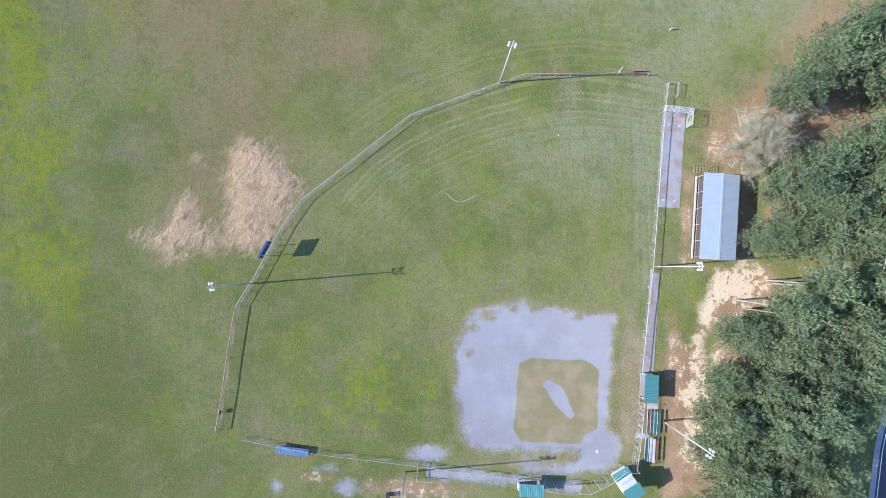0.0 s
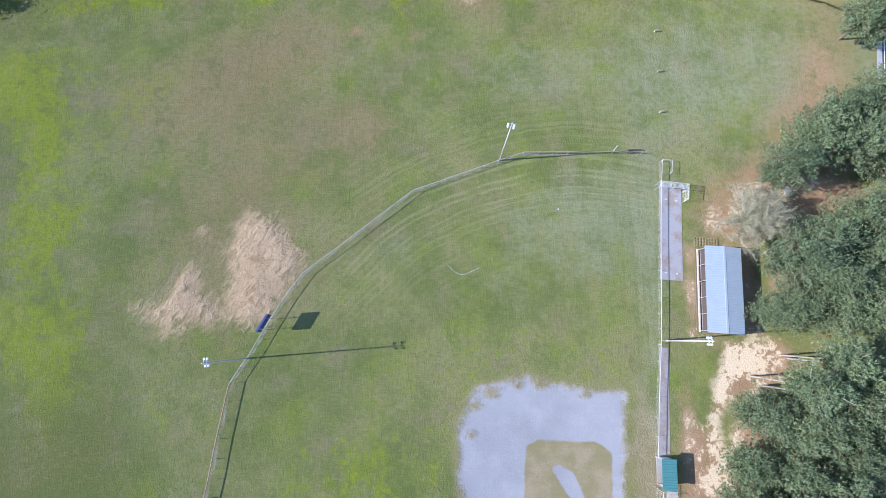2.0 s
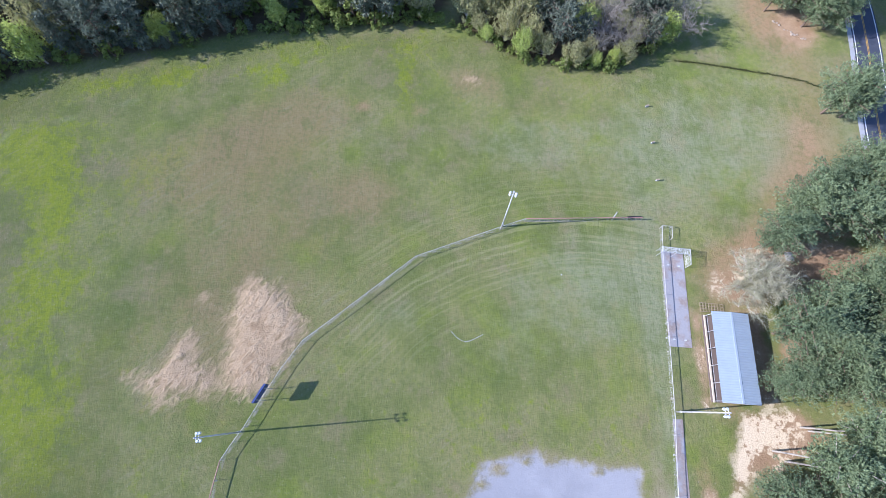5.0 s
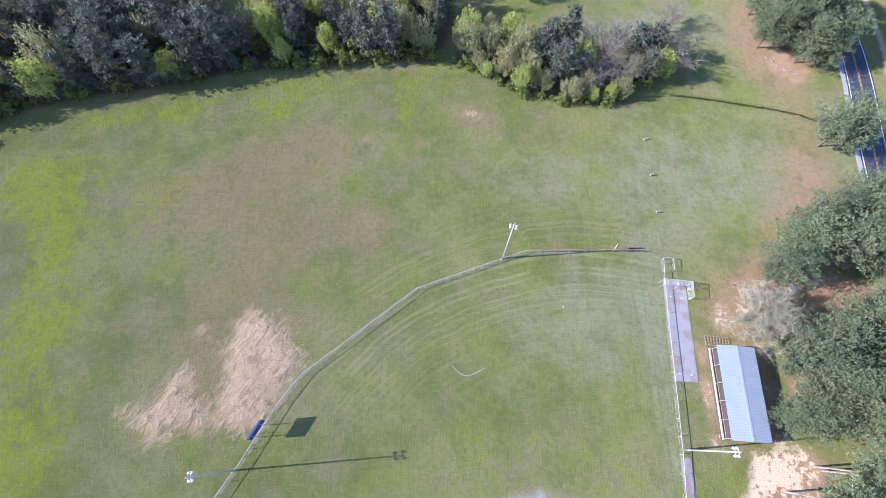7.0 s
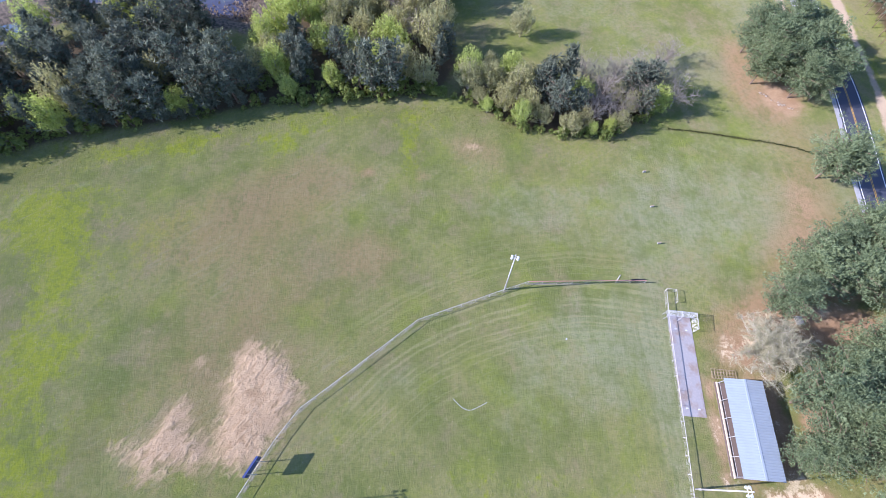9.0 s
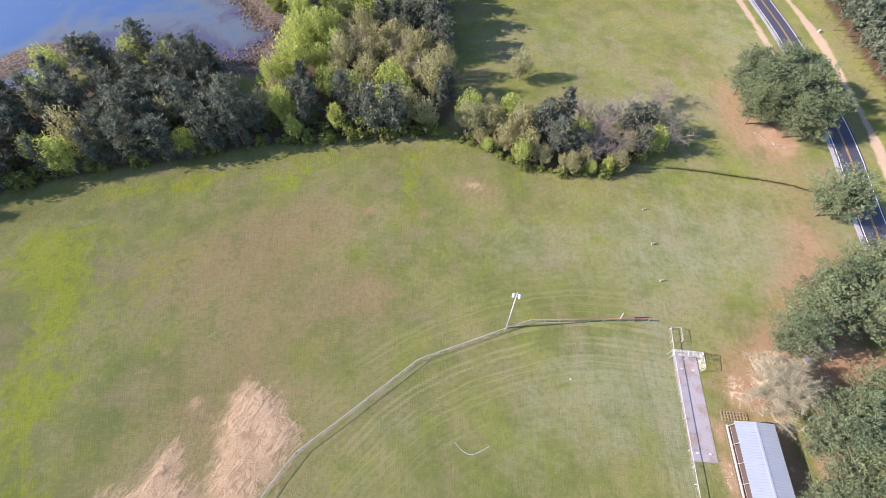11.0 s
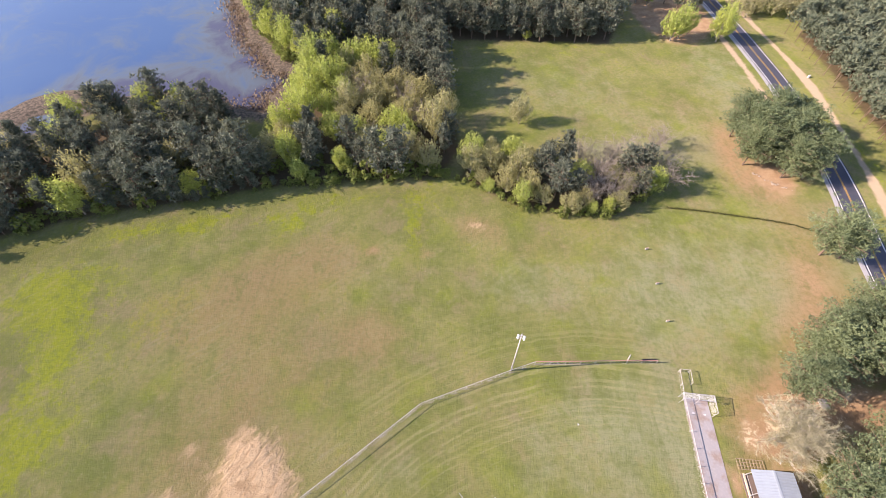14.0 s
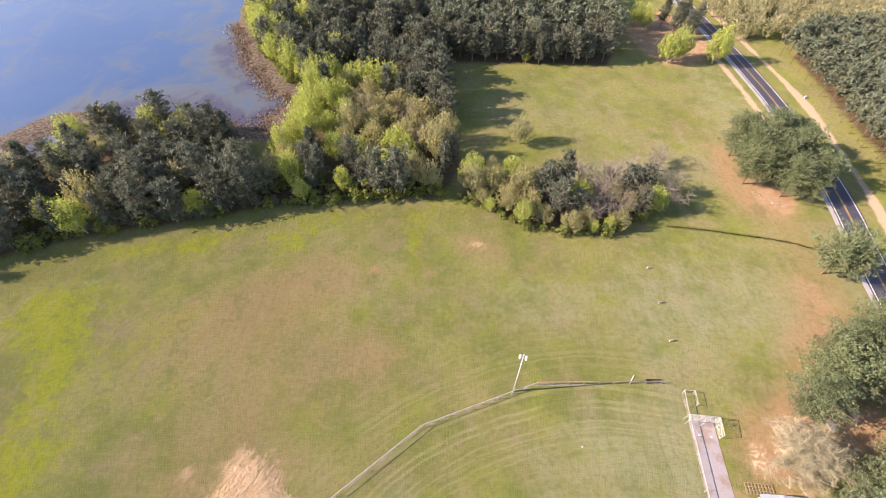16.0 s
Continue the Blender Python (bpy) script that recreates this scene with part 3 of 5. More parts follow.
    soil = np.maximum(soil, 4.0 - np.hypot((px - 59.0) * 0.6, py - 20.0))
    track = np.where((py > 112) & (py < 165), 0.9 - np.abs(road + 7.6), -9)
    track = np.maximum(track, np.where(py > 30, 1.1 + 0.5 * np.sin(py * 0.11) - np.abs(road - 8.8 - 0.6 * np.sin(py * 0.06)), -9))
    soil = np.maximum(soil, 1.1 - np.hypot(px - 45.1, py + 16.0))
    soil = np.maximum(soil, np.minimum(1.0 - np.abs(px - 47.7 - (py - 7) * 0.05), 9.0 - np.abs(py - 6.5)))
    soil = np.maximum(soil, np.minimum(2.6 - np.abs(px - 58.0), 9.0 - np.abs(py - 7.0)))
    soil = np.maximum(soil, 1.9 - np.hypot((px + 4.5) * 0.2, py + 44.6))
    soil = np.maximum(soil, 1.0 - np.hypot((px + 24.0) * 0.25, py + 42.4))
    soil = np.maximum(soil, np.minimum(2.6 - np.abs(px - 45.6 - (py + 30) * 0.06), np.minimum(-17.5 - py, py + 47)))
    soil = np.maximum(soil, 12.0 - np.hypot((px - 85) * 0.8, (py - 178) * 0.5))
    cream = 1.05 * blob(px, py, 57, -6, 8, 7) + 1.1 * blob(px, py, 49, -24, 4.5, 22) + 0.55 * blob(px, py, 56, 23, 8, 4) + 0.6 * blob(px, py, 66, 24, 12, 6) + 0.3 * blob(px, py, 73, 40, 4, 4) + 0.55 * blob(px, py, -2, -45, 14, 3) + 0.8 * blob(px, py, -24, -42.4, 5, 1.5) - 0.55
    fences = np.minimum.reduce([np.abs(distance_to_line(px, py, [Vector((*q, 0)) for q in f])) for f in (OUTFIELD, FOUL_SIDE)])
    strip = 0.30 - fences
    red = 0.0 * px
    for x, y, rx, ry, turn, k in ((82, 87, 10, 10, 0, 1.3), (79, 102, 5, 11, 0, 0.9), (74, 42, 7, 12, -35, 0.9), (80, 55, 5, 10, 0, 0.7), (57, 24, 7, 6, 30, 1.0), (63, 28, 6, 4, 40, 1.0), (52, -3, 3, 12, 0, 0.7), (44.6, -28, 2.6, 18, 0, 1.2), (-19, 61.5, 2.2, 2.2, 0, 0.9), (-6, 60.5, 2.5, 2, 0, 0.6), (62, 110, 14, 8, 0, 0.35), (84, 172, 12, 14, 0, 0.9)):
        red += k * blob(px, py, x, y, rx, ry, turn)
    brown = 0.0 * px
    for x, y, rx, ry, turn, k in ((-48, 46, 22, 12, 10, 0.95), (-17, 40, 7, 6, 0, 0.9), (-36, 30, 22, 10, 20, 0.55), (-32, 59, 16, 8, 10, 0.85), (6, 69, 7, 5, 0, 0.9),
                                (80, 52, 12, 12, 0, 1.0), (72, 36, 10, 9, 40, 1.0), (80, 96, 15, 14, 0, 0.5), (85, 75, 9, 16, 0, 0.8), (58, 22, 10, 8, 0, 1.0), (52, 4, 4, 22, 0, 0.6), (44, -30, 5, 14, 0, 0.95),
                                (22.5, -28.5, 9, 9, 0, 1.5), (36.5, -27, 2.4, 14, 0, 1.1), (-42, 9, 16, 15, 0, 0.85), (70, 120, 26, 16, 0, 0.45), (-15, 22, 30, 8, 35, 0.3), (20, 62, 12, 5, 0, 0.5), (40, 96, 26, 5, 0, 0.7)):
        brown += k * blob(px, py, x, y, rx, ry, turn)
    lush = 0.0 * px
    for x, y, rx, ry, turn, k in ((-86, 50, 9, 8, 20, 1.4), (-84, 40, 7, 9, 20, 1.3), (-80, 34, 5, 7, 0, 1.0), (-66, 41.7, 6, 5, 10, 0.9), (-57, 48, 6, 5, 10, 1.1), (-82, 21, 6, 8, 0, 1.0), (-70, 20, 6, 5, 0, 0.7), (-78, 11, 6, 8, 0, 1.3), (-71, -5, 6, 9, 0, 1.8), (-70, -15, 5, 6, 0, 1.0), (-80, -3, 6, 6, 0, 1.0), (-50.5, -18, 2.5, 3, 0, 0.9), (-52, -29.6, 4, 3, 20, 0.9), (-96, 52, 9, 10, 0, 0.7)):
        lush += 0.72 * k * blob(px, py, x, y, rx * 1.15, ry * 1.15, turn)
    for x, y, rx, ry, turn, k in ((-12, -27, 16, 8, 0, 0.9), (-8, 76, 10, 8, 90, 0.4), (-45, 74, 44, 4, 10, 0.5), (-76, 67, 8, 3, 12, 0.9), (-63, 69, 6, 3, 10, 0.9), (-41, 69, 5, 3, 0, 0.9), (-9.4, 68, 2.5, 9, 0, 1.0), (36, 150, 40, 4, 0, 0.4), (10, -10, 20, 14, 0, 0.2), (-36, 52, 7, 5, 0, 0.4), (114, 90, 4, 60, 0, 0.7), (27, 24, 9, 9, 0, 0.4)):
        lush += k * blob(px, py, x, y, rx, ry, turn)
    # some left-hand blobs paint a falloff of brightness, the rest are greener turf
    deep = 0.0 * px
    for x, y, rx, ry, turn, k in ((-82, -36, 26, 22, 0, 1.3), (-105, 15, 18, 40, 0, 0.45), (-8, 66, 4, 18, -10, 0.5), (-16, 16, 26, 6, 38, 0.35), (-62, -16, 12, 22, 0, 0.4), (-62, 7, 7, 8, 0, 0.5), (-38, 23, 8, 5, 20, 0.6), (-88, 20, 10, 30, 0, 0.3), (0, 52, 18, 4, 0, 0.2), (-48, -43, 12, 8, 0, 0.5), (-98, 62, 14, 6, 20, 0.7)):
        deep += k * blob(px, py, x, y, rx, ry, turn)
    # right-hand and far blobs lighten the turf partly as painted haze
    pale = 0.0 * px
    for x, y, rx, ry, turn, k in ((30, 20, 16, 14, 0, 0.8), (62, 52, 18, 20, 0, 0.5), (46, 50, 12, 22, 0, 0.45), (40, 0, 3, 40, 0, 0.5), (78, 50, 14, 20, 0, 0.35), (20, 52, 16, 9, 0, 0.6), (-10, 14, 6, 5, 0, 0.5), (34, 128, 34, 24, 0, 0.45), (66, 98, 22, 18, 0, 0.5), (90, 130, 12, 40, 0, 0.6), (-20, 54, 20, 16, 0, 0.3), (12, 10, 6, 14, 0, 0.3),
                                (44, 97, 16, 4, 0, 0.8), (36.5, -20, 3, 14, 0, 0.5), (90, 62, 3, 20, 0, 0.5)):
        pale += k * blob(px, py, x, y, rx, ry, turn)
    worn = np.abs(distance_to_line(px, py, along([(-100.0, 46.0), (-95.6, 54.0), (-87.5, 56.5), (-81.7, 58.5), (-72.4, 61.9), (-60.0, 66.0)], 4)))
    pale += 0.5 * np.exp(-(worn / 1.2) ** 2) * (0.6 + 0.4 * np.sin(px * 0.5))
    ring = np.hypot(px - 28, py + 34)
    mow = np.exp(-((ring - 64) / 13) ** 2) * np.clip((px + 34) / 20, 0, 1) * np.clip((46 - px) / 6, 0, 1) * np.clip((py + 4) / 12, 0, 1) * 1.2
    rows = blob(px, py, 38, 10, 4, 26) + 0.6 * blob(px, py, 42.5, 55, 4, 26) + 0.5 * blob(px, py, 30, 5, 5, 18)
    ditch_pts = along([(54.5, 75.8), (63.7, 74.5), (70.2, 73.2), (76.6, 71.9), (82.8, 70.4), (87.5, 68.3)], 2)
    ditch = 0.55 - np.abs(distance_to_line(px, py, ditch_pts))
    # turf coloured darker along the ditch
    deep += 1.2 * np.clip(ditch + 0.6, 0, 1)
    pz = -2.2 * np.clip((lake + 1.5) / 7.0, 0, 1) ** 1.3
    pz += 0.35 * np.clip(np.minimum(sand, 3) / 3, 0, 1)
    pz -= 0.35 * np.clip(ditch + 0.55, 0, 1)
    pz += 0.05 * np.sin(px * 0.21 + 1.0) * np.sin(py * 0.17) * np.clip(-wood / 10, 0, 1) * np.clip((np.abs(px - 10) - 60) / 20, 0, 1)
    shore = 3.0 - np.abs(lake + 1.5) + 2.5 * blob(px, py, -57, 128, 10, 12) + 4 * blob(px, py, -137, 112, 8, 8)
    nx, ny = len(xs), len(ys)
    idx = np.arange(nx * ny).reshape(ny, nx)
    quads = np.stack([idx[:-1, :-1], idx[:-1, 1:], idx[1:, 1:], idx[1:, :-1]], -1).reshape(-1, 4)
    me = bpy.data.meshes.new("ground")
    me.vertices.add(nx * ny)
    me.vertices.foreach_set("co", np.stack([px, py, pz], -1).ravel())
    me.loops.add(quads.size)
    me.loops.foreach_set("vertex_index", quads.ravel().astype(np.int32))
    me.polygons.add(len(quads))
    me.polygons.foreach_set("loop_start", np.arange(0, quads.size, 4, dtype=np.int32))
    me.polygons.foreach_set("use_smooth", np.ones(len(quads), bool))
    me.update()
    for key, v in (("clay", clay), ("sand", sand), ("soil", soil), ("wood", wood), ("brown", brown), ("cream", cream), ("strip", strip), ("red", red), ("inner", inner), ("dry", dry), ("track", track), ("lush", lush), ("deep", deep), ("pale", pale), ("mow", mow), ("rows", rows), ("shore", shore)):
        a = me.attributes.new(key, "FLOAT", "POINT")
        a.data.foreach_set("value", np.clip(v, -50, 50).astype(np.float32))
    me.materials.append(M_GROUND)
    return tagged(new("ground", me), "mown field turf with worn brown patches, bare sand and a grey infield", "ground", kind="structure")


build_ground()


def build_water():
    xs, ys = np.arange(-520, -40, 4.0), np.arange(60, 520, 4.0)
    gx, gy = np.meshgrid(xs, ys)
    px, py = gx.ravel(), gy.ravel()
    lake = signed_inside(px, py, LAKE)
    shallow = np.clip(1.25 - lake / 26.0, -0.5, 1.3) * np.clip(blob(px, py, -70, 150, 40, 60) * 1.2 + blob(px, py, -110, 128, 40, 16) * 1.2 + blob(px, py, -150, 100, 30, 20), 0, 1)
    nx, ny = len(xs), len(ys)
    idx = np.arange(nx * ny).reshape(ny, nx)
    quads = np.stack([idx[:-1, :-1], idx[:-1, 1:], idx[1:, 1:], idx[1:, :-1]], -1).reshape(-1, 4)
    me = bpy.data.meshes.new("water")
    me.from_pydata(np.stack([px, py, px * 0 - 0.75], -1).tolist(), [], quads.tolist())
    a = me.attributes.new("shallow", "FLOAT", "POINT")
    a.data.foreach_set("value", shallow.astype(np.float32))
    me.materials.append(M_WATER)
    return tagged(new("water", me), "calm blue lake with murky weedy shallows by the shore", "lake", kind="structure")


build_water()


# ---- road ----
def ribbon(name, pts, inner, outer, z0, z1, material):
    bm = B()
    rows = []
    for i, p in enumerate(pts):
        d = (pts[min(i + 1, len(pts) - 1)] - pts[max(i - 1, 0)]).normalized()
        s = Vector((d.y, -d.x, 0))
        rows.append([bm.verts.new(p + s * o + Vector((0, 0, z))) for o, z in ((inner, z0), (inner, z1), (outer, z1), (outer, z0))])
    for a, b in zip(rows, rows[1:]):
        for k in range(3):
            bm.faces.new((a[k], b[k], b[k + 1], a[k + 1]))
    bmesh.ops.recalc_face_normals(bm, faces=bm.faces)
    return finish_mesh(name, bm, material)


road_line = along(ROAD, 4)
road = tagged(new("road", ribbon("road", road_line, -3.3, 3.3, -0.1, 0.05, M_ASPHALT)), "dark asphalt two-lane road with painted lines", "road", kind="structure")
for name, o0, o1, m in (("edge_line", -2.95, -2.77, M_WHITE), ("edge_line", 2.77, 2.95, M_WHITE), ("centre_line", -0.2, -0.07, M_YELLOW), ("centre_line", 0.07, 0.2, M_YELLOW)):
    new(name, ribbon(name, road_line, o0, o1, 0.03, 0.056, m)).parent = road
new("shoulder", ribbon("shoulder", road_line, -4.4, -3.3, -0.1, 0.03, M_SHOULDER)).parent = road


# ---- fences ----
def fence(name, points, height, label, cap=None, spacing=3.0, group="chain link fences", wire=True, rail=0.055):
    """Chain-link fence along a plan line: posts, top rail, woven wire."""
    root = thing(name, Matrix(), label, "fence", group)
    post = B()
    tube(post, (0, 0, 0), (0, 0, height + 0.04), 0.045, 0.045, 6)
    bmesh.ops.create_icosphere(post, subdivisions=1, radius=0.05, matrix=Matrix.Translation((0, 0, height + 0.05)))
    post_me = finish_mesh("post", post, M_FENCE)
    run = 0.0
    for i, ((ax, ay), (bx, by)) in enumerate(zip(points, points[1:])):
        a, b = Vector((ax, ay, 0)), Vector((bx, by, 0))
        k = max(1, round((b - a).length / spacing))
        for j in range(k + (i == len(points) - 2)):
            o = new("post", post_me)
            o.parent = root
            o.location = a.lerp(b, j / k)
        up = Vector((0, 0, height))
        part("top_rail", tube(B(), a + up, b + up, rail, rail, 8), M_FENCE, root)
        if cap:
            part("rail_cap", tube(B(), a + up * 1.02, b + up * 1.02, 0.085, 0.085, 8), cap, root, "faded red plastic rail cap")
        if wire:
            bm = B()
            uv = bm.loops.layers.uv.new("UVMap")
            side = (b - a).normalized().cross(Vector((0, 0, 1))) * 0.04
            vs = [bm.verts.new(q + side) for q in (a + Vector((0, 0, 0.04)), b + Vector((0, 0, 0.04)), b + up, a + up)]
            f = bm.faces.new(vs)
            L = (b - a).length
            for lp, q in zip(f.loops, ((run, 0), (run + L, 0), (run + L, height), (run, height))):
                lp[uv].uv = q
            run += L
            part("wire_mesh", bm, M_WIRE, root)
    return root


fence("outfield_fence", OUTFIELD[:4], 1.3, "low chain-link outfield fence with a faded red top cap on turf", M_REDCAP)
fence("outfield_fence", OUTFIELD[3:9], 1.3, "low galvanised chain-link outfield fence beside a sand heap")
fence("outfield_fence", OUTFIELD[8:13], 1.3, "low galvanised chain-link outfield fence curving over turf")
fence("outfield_fence", OUTFIELD[12:], 1.3, "low chain-link outfield fence with a faded red top cap on turf", M_REDCAP)
fence("third_base_fence", FOUL_SIDE, 1.3, "low galvanised chain-link fence along the foul side", rail=0.035)
fence("first_base_fence", [(43.9, 32.4), (43.2, 27.1), (42.1, 15.5), (41.2, 5.0), (40.4, -3.6), (39.2, -13.0), (38.1, -23.0)], 1.2, "low galvanised chain-link fence beside the clay pitching lanes", rail=0.05)
fence("dugout_fence", [(37.9, -28.2), (37.5, -32.5), (37.0, -36.6), (36.4, -40.2)], 2.4, "tall galvanised chain-link fence in front of the bleachers", spacing=2.4, rail=0.035)
fence("backstop_fence", [(36.4, -40.2), (34.0, -40.0), (31.0, -42.2), (27.6, -43.8), (23.6, -43.9), (19.8, -43.4)], 3.6, "tall chain-link backstop fence behind home plate", spacing=2.4, rail=0.035)
fence("return_fence", [(-3.6, -40.0), (-3.9, -42.7), (-0.6, -42.9)], 1.3, "short chain-link return fence beside a gravel strip", rail=0.045)
fence("gate_fence", [(37.0, -34.6), (39.6, -34.6)], 1.3, "short chain-link gate fence between two bleachers", rail=0.035)
fence("gate_fence", [(38.2, -28.4), (41.0, -29.2)], 1.3, "short chain-link fence between dugout and bleacher", rail=0.035)


def ribbed(bm, run, length, pitch, m, thick=0.04, rise=0.035):
    """One profiled roof sheet: ribs run along x, pitch apart along y."""
    k = max(2, round(length / pitch))
    step = length / k
    line = []
    for i in range(k):
        y = -length / 2 + i * step
        line += [(y, 0.0), (y + step * 0.7, 0.0), (y + step * 0.76, rise), (y + step * 0.94, rise)]
    line.append((length / 2, 0.0))
    rows = [[bm.verts.new(m @ Vector((x, y, z + dz))) for y, z in line] for x, dz in ((-run / 2, thick), (run / 2, thick), (run / 2, 0), (-run / 2, 0))]
    for a in range(4):
        r0, r1 = rows[a], rows[(a + 1) % 4]
        for i in range(len(line) - 1):
            bm.faces.new((r0[i], r1[i], r1[i + 1], r0[i + 1]))
    for i in (0, -1):
        bm.faces.new([r[i] for r in rows])
    bmesh.ops.recalc_face_normals(bm, faces=bm.faces)
    return bm


# ---- floodlight poles ----
def light_pole(x, y, height, turn, label, arms=1):
    root = thing("floodlight_pole", pose(x, y, 0, 0, 0, turn), label, "light pole", "floodlight poles round the field")
    part("pole", tube(B(), (0, 0, 0), (0, 0, height), 0.15, 0.09, 10), M_POLE, root, smooth=True)
    bm = B()
    box(bm, 0, 0, 1.5, 0.34, 0.28, 0.5, bevel=0.02)
    part("switch_box", bm, M_STEEL, root)
    for k in range(2):
        z = height - 0.25 - 0.8 * k
        part("crossarm", box(B(), 0, 0.16, z, 1.35, 0.08, 0.1, bevel=0.015), M_STEEL, root)
        for s in (-0.52, 0.52):
            bm = B()
            m = Matrix.Translation((s, 0.42, z + 0.05)) @ pose(0, 0, 0, -62)
            r = bmesh.ops.create_cone(bm, cap_ends=True, segments=14, radius1=0.24, radius2=0.11, depth=0.32)
            bmesh.ops.transform(bm, matrix=m, verts=r["verts"])
            lamp = part("floodlight", bm, M_LAMPSHELL, root, "white round floodlight head")
            bm = B()
            m = Matrix.Translation((s, 0.42, z + 0.05)) @ pose(0, 0, 0, -62) @ Matrix.Translation((0, 0, -0.17))
            r = bmesh.ops.create_cone(bm, cap_ends=True, segments=14, radius1=0.22, radius2=0.22, depth=0.03)
            bmesh.ops.transform(bm, matrix=m, verts=r["verts"])
            part("glass", bm, M_STEEL, lamp)
    return root


POLE_LABEL = "tall weathered floodlight pole with four white lamps"
light_pole(-35.5, -6.6, 16.0, -75, POLE_LABEL + " at the outfield fence")
light_pole(11.5, 32.5, 16.0, 165, POLE_LABEL + " at the outfield fence")
light_pole(41.4, -2.9, 15.6, 90, POLE_LABEL + " beside the pitching lanes")
light_pole(42.4, -32.0, 15.7, 60, POLE_LABEL + " beside the bleachers")
light_pole(-6.0, -41.5, 15.5, -10, POLE_LABEL + " at the foul-side fence")


# ---- scoreboard ----
def scoreboard():
    a, b = Vector((-31.0, 1.1, 0)), Vector((-32.5, -1.7, 0))
    mid, d = (a + b) / 2, (b - a)
    turn = math.degrees(math.atan2(d.y, d.x))
    root = thing("scoreboard", pose(mid.x, mid.y, 0, 0, 0, turn), "dark blue scoreboard on two steel posts by the fence", "scoreboard")
    part("board", box(B(), 0, 0, 3.55, 3.5, 0.28, 1.75, bevel=0.03), M_BLUE, root)
    part("top_trim", box(B(), 0, 0, 4.46, 3.56, 0.34, 0.07), M_BLUE, root)
    for s in (-1.1, 1.1):
        part("post", tube(B(), (s, 0.2, 0), (s, 0.2, 4.2), 0.075, 0.075, 8), M_STEEL, root)
    for s in (-0.9, 0, 0.9):
        part("score_panel", box(B(), s, -0.16, 3.5, 0.6, 0.04, 0.5), M_DARK, root)


scoreboard()


# ---- pitching lanes ----
lane = tagged(new("pitching_lane", finish_mesh("pitching_lane", slab(B(), [(41.9, 8.6), (46.2, 8.3), (47.7, 26.9), (43.4, 27.6)], -0.05, 0.05), M_LANE)), "worn grey and rust clay pitching lane beside a fence", "pitching lane", "pitching lanes")
lane2 = tagged(new("pitching_lane", finish_mesh("pitching_lane", slab(B(), [(38.7, -23.0), (40.8, -22.6), (42.2, -4.2), (40.5, -4.1)], -0.05, 0.05), M_LANE)), "narrow worn grey clay pitching lane beside a fence", "pitching lane", "pitching lanes")
for x, y in ((44.4, 24.6), (46.4, 24.3), (43.1, 9.9), (45.2, 9.7)):
    tagged(new("pitching_plate", finish_mesh("pitching_plate", box(B(), x, y, 0.075, 0.42, 0.26, 0.05, bevel=0.01), M_TARP)), "small white rubber plate on a clay lane", "plate", "plates on the lanes")
fence("corner_fence", [(44.1, 32.6), (45.9, 32.4), (45.6, 29.9)], 1.2, "short chain-link return fence at the field corner", rail=0.04)


def netting(parent, name, corners):
    """A sheet of bright woven net between four corners."""
    bm = B()
    uv = bm.loops.layers.uv.new("UVMap")
    f = bm.faces.new([bm.verts.new(q) for q in corners])
    a, b, d = Vector(corners[0]), Vector(corners[1]), Vector(corners[3])
    for lp, q in zip(f.loops, ((0, 0), ((b - a).length, 0), ((b - a).length, (d - a).length), (0, (d - a).length))):
        lp[uv].uv = q
    return part(name, bm, M_NET, parent)


def lane_backstop():
    root = thing("lane_backstop", pose(45.1, 26.4, 0, 0, 0, -6), "bright net-covered catching cage at the end of a pitching lane", "backstop")
    for x in (-2.75, 0, 2.75):
        for y, h in ((0.85, 2.6), (-0.15, 2.4)):
            part("post", tube(B(), (x, y, 0), (x, y, h), 0.04, 0.04, 6), M_STEEL, root)
    part("post", tube(B(), (2.75, -2.2, 0), (2.75, -2.2, 2.4), 0.04, 0.04, 6), M_STEEL, root)
    for s in (-1.375, 1.375):
        netting(root, "roof_net", [(s - 1.34, -0.15, 2.42), (s + 1.34, -0.15, 2.42), (s + 1.34, 0.85, 2.62), (s - 1.34, 0.85, 2.62)])
        netting(root, "back_net", [(s - 1.34, 0.89, 0.05), (s + 1.34, 0.89, 0.05), (s + 1.34, 0.89, 2.6), (s - 1.34, 0.89, 2.6)])
    netting(root, "side_net", [(2.79, -2.2, 0.05), (2.79, 0.85, 0.05), (2.79, 0.85, 2.6), (2.79, -2.2, 2.38)])
    for a, b in (((-2.75, 0.85, 2.6), (2.75, 0.85, 2.6)), ((-2.75, -0.15, 2.4), (2.75, -0.15, 2.4)), ((-2.75, 0.85, 2.6), (-2.75, -0.15, 2.4)), ((2.75, 0.85, 2.6), (2.75, -2.2, 2.4)), ((0, 0.85, 2.6), (0, -0.15, 2.4))):
        part("top_rail", tube(B(), a, b, 0.05, 0.05, 6), M_STEEL, root)


lane_backstop()


